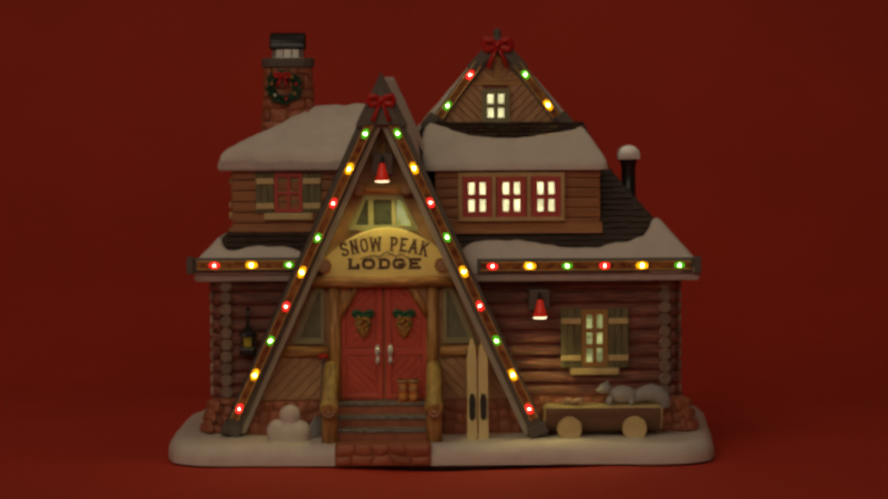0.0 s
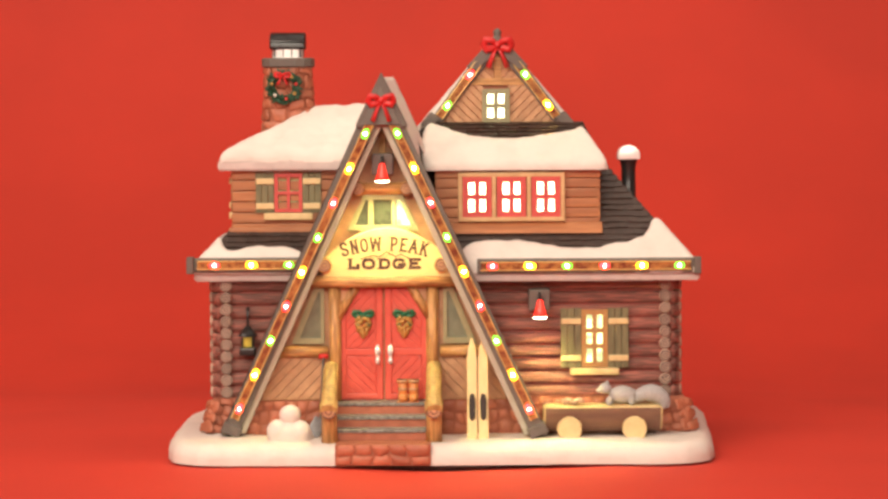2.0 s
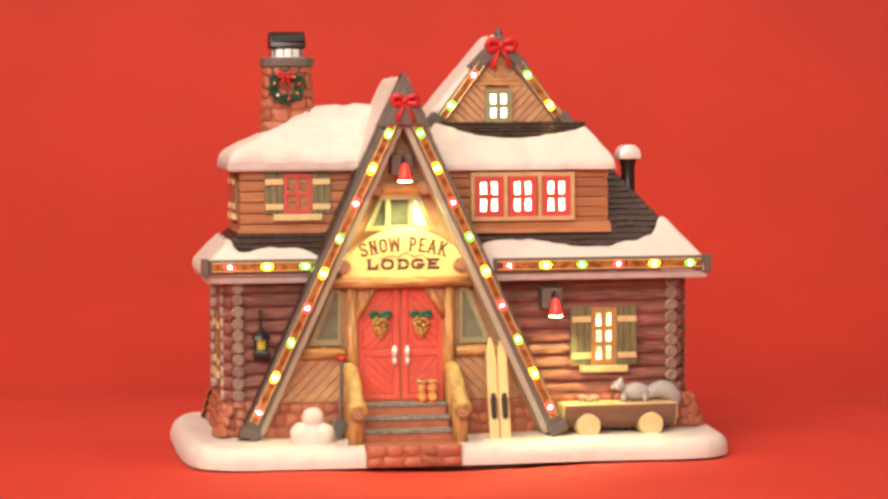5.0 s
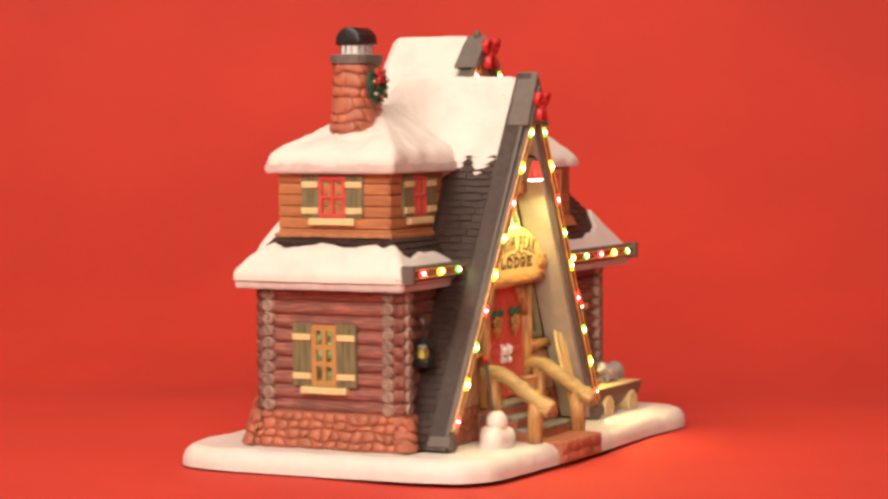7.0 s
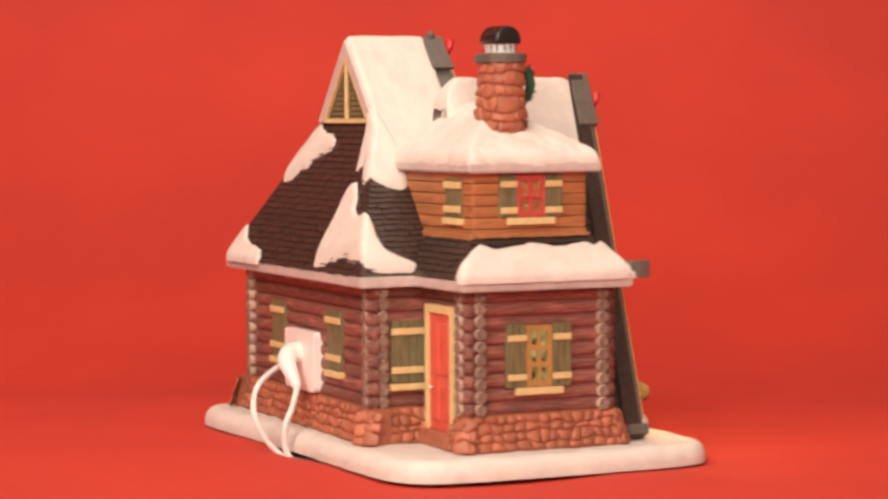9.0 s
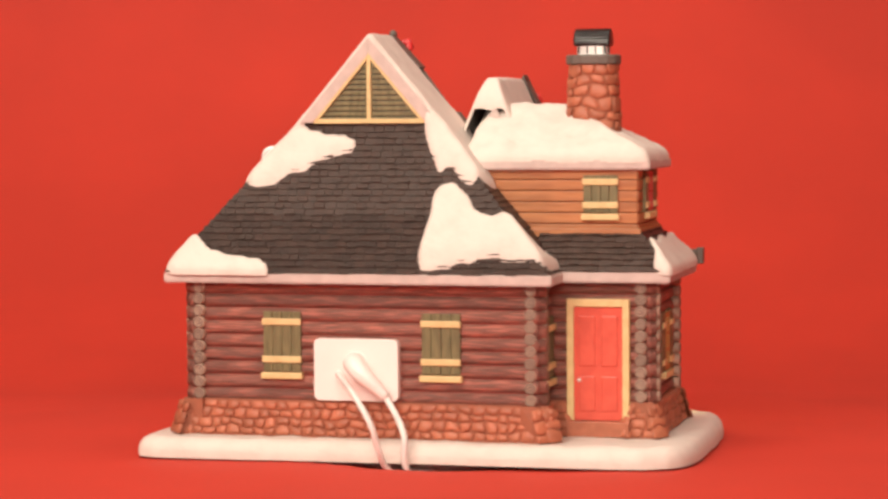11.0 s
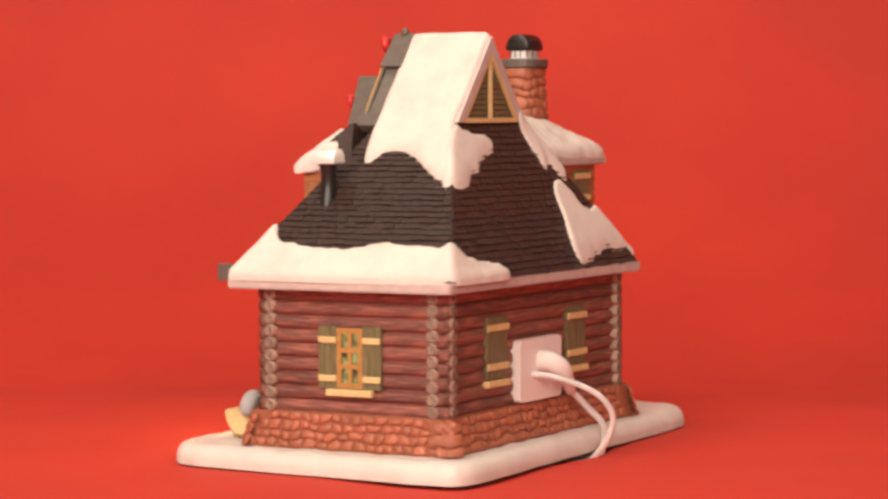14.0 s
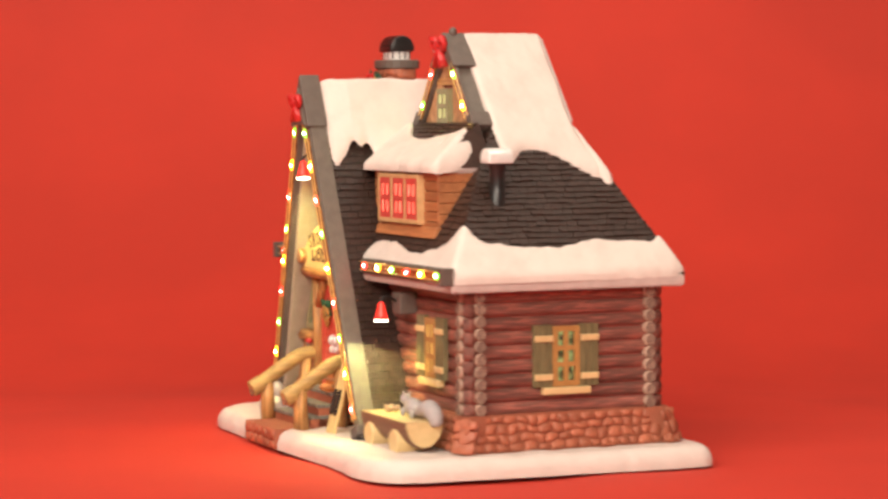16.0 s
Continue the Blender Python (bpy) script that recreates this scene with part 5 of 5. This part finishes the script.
# ---- things moulded on the base ----
def small_things():
    pile = part("snowball_pile", ball(bmesh.new(), (-79.5, -69, 1.5), (12, 8, 8.5), lumpy=0.12), SNOW, lodge, "pile of white snowballs", True)
    for c, r in (((-85.0, -70, 4.2), 6.2), ((-74.4, -70.5, 4.0), 6.0), ((-79.5, -66, 4.8), 6.0), ((-79.2, -69, 12.2), 5.6)):
        part("snowball", ball(bmesh.new(), c, r, seg=18, lumpy=0.05), SNOW, pile, "", True)
    for i, x in enumerate((13.9, 19.6)):
        m = Matrix.Translation((x, -72, -0.5)) @ Matrix.Rotation(radians(-14.5), 4, "X")
        sk = part("ski", prism(bmesh.new(), [(-2.6, 0), (2.6, 0), (2.5, 42), (2.0, 47), (0.4, 52.5), (-0.4, 52.5), (-2.0, 47), (-2.5, 42)], -0.8, 0.9, 0.3, m), SKI, lodge, "pale wooden ski leaning on the wall")
        bb = prism(bmesh.new(), [(-1.5, 11), (0, 9.4), (1.5, 11), (1.7, 20), (0.9, 23.4), (-0.9, 23.4), (-1.7, 20)], -2.0, -0.7, 0.4, m)
        part("binding", bb, SLOT, sk, "black foot binding")
    shovel = part("shovel", tube(bmesh.new(), [(-62.6, -55, 40), (-64.0, -61, 6)], 0.8, 8), CAPGREY, lodge, "snow shovel with a red grip and steel blade")
    part("grip", tube(bmesh.new(), [(-65, -54.8, 41), (-60.2, -54.8, 41)], 1.3, 8), BOW, shovel, "red grip", True)
    part("blade", box(bmesh.new(), -3.6, 3.6, -0.5, 0.5, -5, 5, 0.4, Matrix.Translation((-66, -62.5, 5.2)) @ Matrix.Rotation(radians(30), 4, "Y") @ Matrix.Rotation(radians(-20), 4, "X")), STEEL, shovel, "steel blade")
    # half-log trough
    n = 16
    hb = [(10.4 * math.cos(math.pi + math.pi * i / n), 14.8 + 13.2 * math.sin(math.pi + math.pi * i / n)) for i in range(n + 1)]
    m = Matrix.Translation((0, -58, 0)) @ Matrix.Rotation(radians(90), 4, "Z")
    trough = part("log_trough", prism(bmesh.new(), hb, -110.5, -51.5, 0.3, m), BARK, lodge, "brown half-log trough on round log feet, with a feeding squirrel")
    part("trough_top", box(bmesh.new(), 51.8, 110.4, -67.7, -48.3, 14.7, 15.2, 0.2), CREAM, trough, "cream split face")
    for x0, x1 in ((110.4, 111.4), (50.8, 51.8)):
        part("trough_end", prism(bmesh.new(), [(a * 0.93, b * 0.93 + 0.9) for a, b in hb], -x1, -x0, 0.2, m), CREAM, trough, "cream sawn end")
    for x in (63.8, 97.0):
        part("log_foot", tube(bmesh.new(), [(x, -55, 4.2), (x, -68.6, 4.2), (x, -69.3, 4.2)], [6.4, 6.4, 5.8], 18, 0.05), CREAM, trough, "round cream log foot")
    sq = ball(bmesh.new(), (91.5, -55.8, 20.2), (7.4, 4.4, 4.6), lumpy=0.1)
    ball(sq, (82.6, -56.3, 23.6), (3.3, 2.8, 2.9))
    ball(sq, (79.8, -56.4, 22.6), (1.6, 1.5, 1.4))
    for y in (-57.8, -54.8):
        ball(sq, (83.8, y, 26.4), (0.9, 0.6, 1.3), seg=8)
    for x, y in ((84.5, -58.8), (86, -53.8), (96, -58.8), (96.5, -53.3)):
        ball(sq, (x, y, 17.4), (1.8, 1.3, 2.4), seg=8)
    tube(sq, path_through([(97, -55, 18), (103, -54, 20.5), (108, -53.5, 20.5), (112.5, -53, 17.5), (114, -53, 13)], 4), [2.5, 2.9, 3.3, 3.7, 4.1, 4.4, 4.6, 4.7, 4.7, 4.6, 4.5, 4.3, 4.1, 3.8, 3.4, 2.9, 2.2], 12, 0.08)
    part("squirrel", sq, FUR, trough, "grey squirrel figure with a bushy tail", True)
    nuts = bmesh.new()
    for i in range(14):
        ball(nuts, (64 + rnd.uniform(-4.5, 6), -58 + rnd.uniform(-3, 3), 16.2 + rnd.uniform(0, 1.8)), rnd.uniform(1.0, 1.6), seg=7)
    part("acorns", nuts, LOG_END, trough, "small heap of acorns", True)
    # lantern on the left wall
    lan = part("lantern", box(bmesh.new(), -106.8, -98.4, -44.2, -35.8, 40.5, 44.5, 0.9), BLACK, lodge, "small black lantern hanging by the corner, lit yellow")
    part("glass", tube(bmesh.new(), [(-102.6, -40.0, 45), (-102.6, -40.0, 50.5)], [2.6, 2.4], 8), LANTERN, lan, "glowing yellow glass")
    part("roof_cap", tube(bmesh.new(), [(-102.6, -40.0, 50.3), (-102.6, -40.0, 52), (-102.6, -40.0, 55.5)], [5.0, 4.4, 1.2], 8), BLACK, lan)
    part("hook", tube(bmesh.new(), path_through([(-102.6, -40.0, 55), (-102.6, -40.2, 62), (-102.6, -38, 65), (-102.6, -34, 63)], 5), 0.7, 6), BLACK, lan, "thin black hook")
    fb = bmesh.new()
    for a in range(4):
        x, y = -102.6 + 3.9 * math.cos(a * math.pi / 2 + 0.78), -40.0 + 3.9 * math.sin(a * math.pi / 2 + 0.78)
        tube(fb, [(x, y, 44.5), (x, y, 51)], 0.5, 6)
    part("cage", fb, BLACK, lan)


def chimney():
    def oval(bm, zs, sx, sy, n=20, power=3.0):
        rings = []
        for z, kx, ky in zip(zs, sx, sy):
            ring = []
            for i in range(n):
                a = 2 * math.pi * i / n
                c, s = math.cos(a), math.sin(a)
                r = (abs(c) ** power + abs(s) ** power) ** (-1 / power)
                ring.append(bm.verts.new((-83 + kx * r * c, 7 + ky * r * s, z)))
            rings.append(ring)
        for a, b in zip(rings, rings[1:]):
            for i in range(n):
                bm.faces.new((a[i], a[(i + 1) % n], b[(i + 1) % n], b[i]))
        bm.faces.new(rings[0][::-1])
        bm.faces.new(rings[-1])
        return bm
    ch = part("chimney", oval(bmesh.new(), (148, 192), (14.3, 11.6), (10.9, 8.4)), MORTAR, lodge, "tapered fieldstone chimney with a dark cap")
    def round_face(u, z):
        a, k = 2 * math.pi * u / 82 - math.pi / 2, (z - 148) / 44
        kx, ky = 14.3 + (11.6 - 14.3) * k, 10.9 + (8.4 - 10.9) * k
        at_angle = lambda t: Vector((kx * math.cos(t), ky * math.sin(t), 0)) * (abs(math.cos(t)) ** 3 + abs(math.sin(t)) ** 3) ** (-1 / 3)
        along = (at_angle(a + 0.05) - at_angle(a - 0.05)).normalized()
        turn = math.atan2(along.y, along.x)
        return Matrix.Translation(Vector((-83, 7, z)) + at_angle(a)) @ Matrix.Rotation(turn, 4, "Z") @ Matrix.Rotation(radians(-4), 4, "X")
    stone_band(ch, Matrix.Identity(4), 0, 82, 150, 191.5, size=8.2, proud=0.9, place=round_face)
    part("chimney_cap", oval(bmesh.new(), (190.8, 191.4, 195.2, 195.9), (13.4, 14.2, 14.2, 13.4), (10.4, 11.2, 11.2, 10.4)), CAPGREY, ch, "dark grey stone cap")
    part("flue_band", oval(bmesh.new(), (195.5, 202), (8.2, 8.2), (6.2, 6.2), power=4.0), SILVER, ch, "shiny silver flue band")
    for i in range(12):
        a = 2 * math.pi * (i + 0.5) / 12
        r = (abs(math.cos(a)) ** 4 + abs(math.sin(a)) ** 4) ** -0.25
        part("slit", box(bmesh.new(), -0.28, 0.28, -0.5, 0.3, 196.6, 200.6, 0.1, Matrix.Translation((-83 + 8.2 * r * math.cos(a), 7 + 6.2 * r * math.sin(a), 0)) @ Matrix.Rotation(a - math.pi / 2, 4, "Z")), BLACK, ch, "dark slit in the flue band")
    n = 14
    arc = [(7.2 * math.cos(math.pi * i / n), 200.4 + 9.2 * math.sin(math.pi * i / n) ** 0.8) for i in range(n + 1)]
    m = Matrix.Translation((-83, 7, 0)) @ Matrix.Rotation(radians(90), 4, "Z")
    part("flue_hood", prism(bmesh.new(), arc, -9.6, 9.6, 1.2, m), BLACK, ch, "black arched flue hood", True)
    # wreath
    wr = bmesh.new()
    for i in range(150):
        a = 2 * math.pi * i / 150
        r = 7.2 + rnd.uniform(-1.9, 1.9)
        c = Vector((-84.5 + r * math.cos(a), -5.2 - rnd.uniform(0.2, 1.8), 180.5 + r * math.sin(a)))
        d = Vector((rnd.uniform(-1, 1), rnd.uniform(-0.6, 0.1), rnd.uniform(-1, 1))).normalized() * 1.9
        tube(wr, [c - d, c, c + d], [0.25, 0.75, 0.2], 5)
    for i in range(24):
        a = 2 * math.pi * i / 24
        ball(wr, (-84.5 + 6.6 * math.cos(a), -4.6, 180.5 + 6.6 * math.sin(a)), (2.0, 1.3, 2.0), seg=6)
    wreath = part("wreath", wr, LEAF, lodge, "dark green wreath with a red bow and berries on the chimney")
    part("wreath_bow", bow_mesh(Matrix.Translation((-85.2, -7.2, 186.6)) @ Matrix.Diagonal((0.62, 0.6, 0.5, 1))), BOW, wreath, "small red bow", True)
    for i, (a, c) in enumerate(((0.2, BOW), (2.9, GOLD), (3.9, SNOW), (4.9, BOW), (5.7, GOLD), (0.9, GOLD))):
        part("berry", ball(bmesh.new(), (-84.5 + 6.6 * math.cos(a), -7.4, 180.5 + 6.6 * math.sin(a)), 0.95, seg=8), c, wreath, "", True)
    # stove pipe
    px, py = 98.1, -12.7
    sp = part("stove_pipe", tube(bmesh.new(), [(px, py, 112), (px, py, 118), (px, py, 119.5), (px, py, 136), (px, py, 140), (px, py, 142)], [5.4, 5.4, 3.9, 3.7, 4.6, 5.0], 18), BLACK, lodge, "black stove pipe with a silver hood", True)
    arc = [(5.8 * math.cos(math.pi * i / n), 142.4 + 6.0 * math.sin(math.pi * i / n) ** 0.8) for i in range(n + 1)] + [(-5.8, 140.8), (5.8, 140.8)]
    part("pipe_hood", prism(bmesh.new(), arc, py - 6.6, py + 6.6, 0.6, Matrix.Translation((px, 0, 0))), SILVER, sp, "silver arched hood", True)


def openings():
    kw = dict(label="ochre six-pane window with olive shutters")
    window(wall_frame(78.2, -39.8, 33.2, 0), 13.6, 30.0, 2, 3, OCHRE_SASH, PANE_MID, 11.0, True, 2.3, **kw)
    window(wall_frame(-120.2, 5.6, 31.0, -90), 14.0, 30.3, 2, 3, OCHRE_SASH, PANE_DIM, 11.0, True, 2.3, **kw)
    window(wall_frame(121.2, 13.4, 30.6, 90), 14.6, 29.8, 2, 3, OCHRE_SASH, PANE_DIM, 10.6, True, 2.3, **kw)
    back = lambda x, z: wall_frame(x, 68.4 - 0.033 * (x - 26.5), z, 180 - 1.9)
    closed_shutter(back(70, 33.0), 20.5, 31)
    closed_shutter(back(-15.4, 33.0), 20.5, 31)
    closed_shutter(wall_frame(-67.2, 52.5, 30.5, -90), 18.5, 31)
    # back door
    m = wall_frame(-92, 43.6, 0, 180)
    fr = bmesh.new()
    box(fr, -16.2, -12.6, -3.4, 3, 8, 70.6, 0.4, m)
    box(fr, 12.6, 16.2, -3.4, 3, 8, 70.6, 0.4, m)
    box(fr, -12.6, 12.6, -3.4, 3, 66.6, 70.6, 0.4, m)
    frame_ob = part("back_door", fr, CREAM, lodge, "red panelled back door in a cream frame")
    leaf = part("leaf", box(bmesh.new(), -12.6, 12.6, -2.0, 2, 8.2, 66.6, 0.2, m), RED, frame_ob, "red door leaf")
    for x in (-5.8, 5.8):
        for z0, z1 in ((13, 31), (36, 62)):
            part("door_panel", box(bmesh.new(), x - 4.2, x + 4.2, -2.8, -1.6, z0, z1, 0.6, m), RED, frame_ob)
    part("knob", ball(bmesh.new(), (-92 + 9.8, 46.6, 29), 1.1, seg=10), SILVER, frame_ob, "silver knob", True)
    part("door_sill", box(bmesh.new(), -16.5, 16.5, -6.5, 3, 0, 8, 0.6, m), STONE, frame_ob, "stone door sill")
    # cover plate of the light socket
    part("cover_plate", prism(bmesh.new(), [(cx + 3 * math.cos(a), cz + 3 * math.sin(a)) for cx, cz, q in ((19.6, 47.6, 0), (-19.6, 47.6, 1), (-19.6, 21.6, 2), (19.6, 21.6, 3)) for a in [radians(90 * q + 18 * i) for i in range(6)]], -4.2, 1.6, 0.5, back(29.2, 0)), PLASTIC, lodge, "plain white plastic cover plate")
    led_strip((-118.9, -48, 88.0), (-80.4, -48, 88.0), "ryg", (0, -1, 0), ends=9, width=6.6)
    led_strip((24.9, -55, 87.0), (121.2, -55, 87.0), "rygryg", (0, -1, 0), ends=6, width=6.6)
    part("strip_backing", box(bmesh.new(), -130, -74, -47.2, -42, 84, 91.6, 0.5), FASCIA, lodge, "grey backing board of the lights")
    part("strip_backing", box(bmesh.new(), 17, 129.5, -54.2, -50, 83, 90.8, 0.5), FASCIA, lodge, "grey backing board of the lights")


def strip_ends():
    for x, y, z in ((-131.5, -47, 88), (130.5, -54, 87)):
        part("strip_end", box(bmesh.new(), x - 1.8, x + 1.8, y - 3.5, y + 3, z - 4.4, z + 4.4, 0.5), CAPGREY, lodge, "grey end block of the light strip")


base()
strip_ends()
blocks()
main_roof()
low_roof()
upper_block()
a_frame()
dormer()
roof_snow()
entrance()
steps()
openings()
chimney()
small_things()

# ---- turntable and cord ----
turntable = thing("turntable", "low round grey turntable under the model", "turntable")
n = 48
part("disc", tube(bmesh.new(), [(0, 0, -18.4), (0, 0, -17.8), (0, 0, -11.6), (0, 0, -10.9)], [69, 70, 70, 69], n), DISC, turntable, "grey plastic disc", False)
for a in (95, 60, 230):
    m = Matrix.Rotation(radians(a), 4, "Z") @ Matrix.Translation((0, -70, -14.6))
    part("slot", box(bmesh.new(), -6, 6, -0.8, 2, -3.2, 3.0, 0.3, m), SLOT, turntable, "dark slot in the rim")

cord = thing("power_cord", "white power plug and looping cable at the back of the model", "power cord")
part("plug", tube(bmesh.new(), path_through([(29, 69, 38), (29.3, 77, 38.6), (24.5, 81.5, 34.5), (17.5, 81.3, 28), (11, 80.5, 21.5)], 3), [5.4, 5.4, 5.4, 5.3, 5.2, 5.1, 5.0, 4.6, 4.2, 3.7, 3.3, 2.9, 2.6], 14), PLASTIC, cord, "white moulded plug", True)
for x, y, z in ((16.4, 81.2, 26.9), (14.2, 80.9, 24.7), (12.1, 80.6, 22.6)):
    part("grip_ring", tube(bmesh.new(), [(x + 0.5, y, z + 0.5), (x - 0.5, y, z - 0.5)], 0.42 + 0.19 * x, 14), PLASTIC, cord, "moulded grip ring", True)
part("cable", tube(bmesh.new(), path_through([(11.5, 80.6, 22), (3.5, 87, 12), (-1.5, 93, 3), (-1.5, 93, -8), (-3, 89, -15), (-7, 78, -16.6), (-12, 60, -16.6)], 8), 1.7, 10), CABLE, cord, "white cable", True)
part("cable", tube(bmesh.new(), path_through([(40, 68, 32.5), (34.5, 81, 31.3), (22, 98.5, 23), (13, 105, 11), (10, 101, -2), (9, 95, -10), (6, 87, -15.6), (0, 72, -16.6), (-14, 58, -16.6)], 8), 1.6, 10), CABLE, cord, "white cable", True)


def motions():
    turns = [(0.0, 0.0), (4.4, 0.0), (4.6, 0.7), (4.8, 4.1), (5.0, 9.4), (5.5, 22.9), (6.0, 36.5), (6.5, 49.8), (7.0, 63.2), (7.5, 76.1), (8.0, 89.3), (8.5, 102.1), (9.0, 115.2), (9.5, 127.9), (10.0, 141.0),
             (10.5, 153.9), (11.0, 166.3), (11.5, 178.8), (12.0, 191.1), (12.5, 203.7), (13.0, 216.3), (13.5, 228.7), (14.0, 241.4), (14.5, 254.1), (15.0, 267.1), (15.5, 280.0), (16.0, 293.0)]
    for ob in (lodge, turntable, cord):
        walk(ob, [(t, Matrix.Translation((0, 0, LEVEL)) @ Matrix.Rotation(radians(a), 4, "Z")) for t, a in turns])


motions()
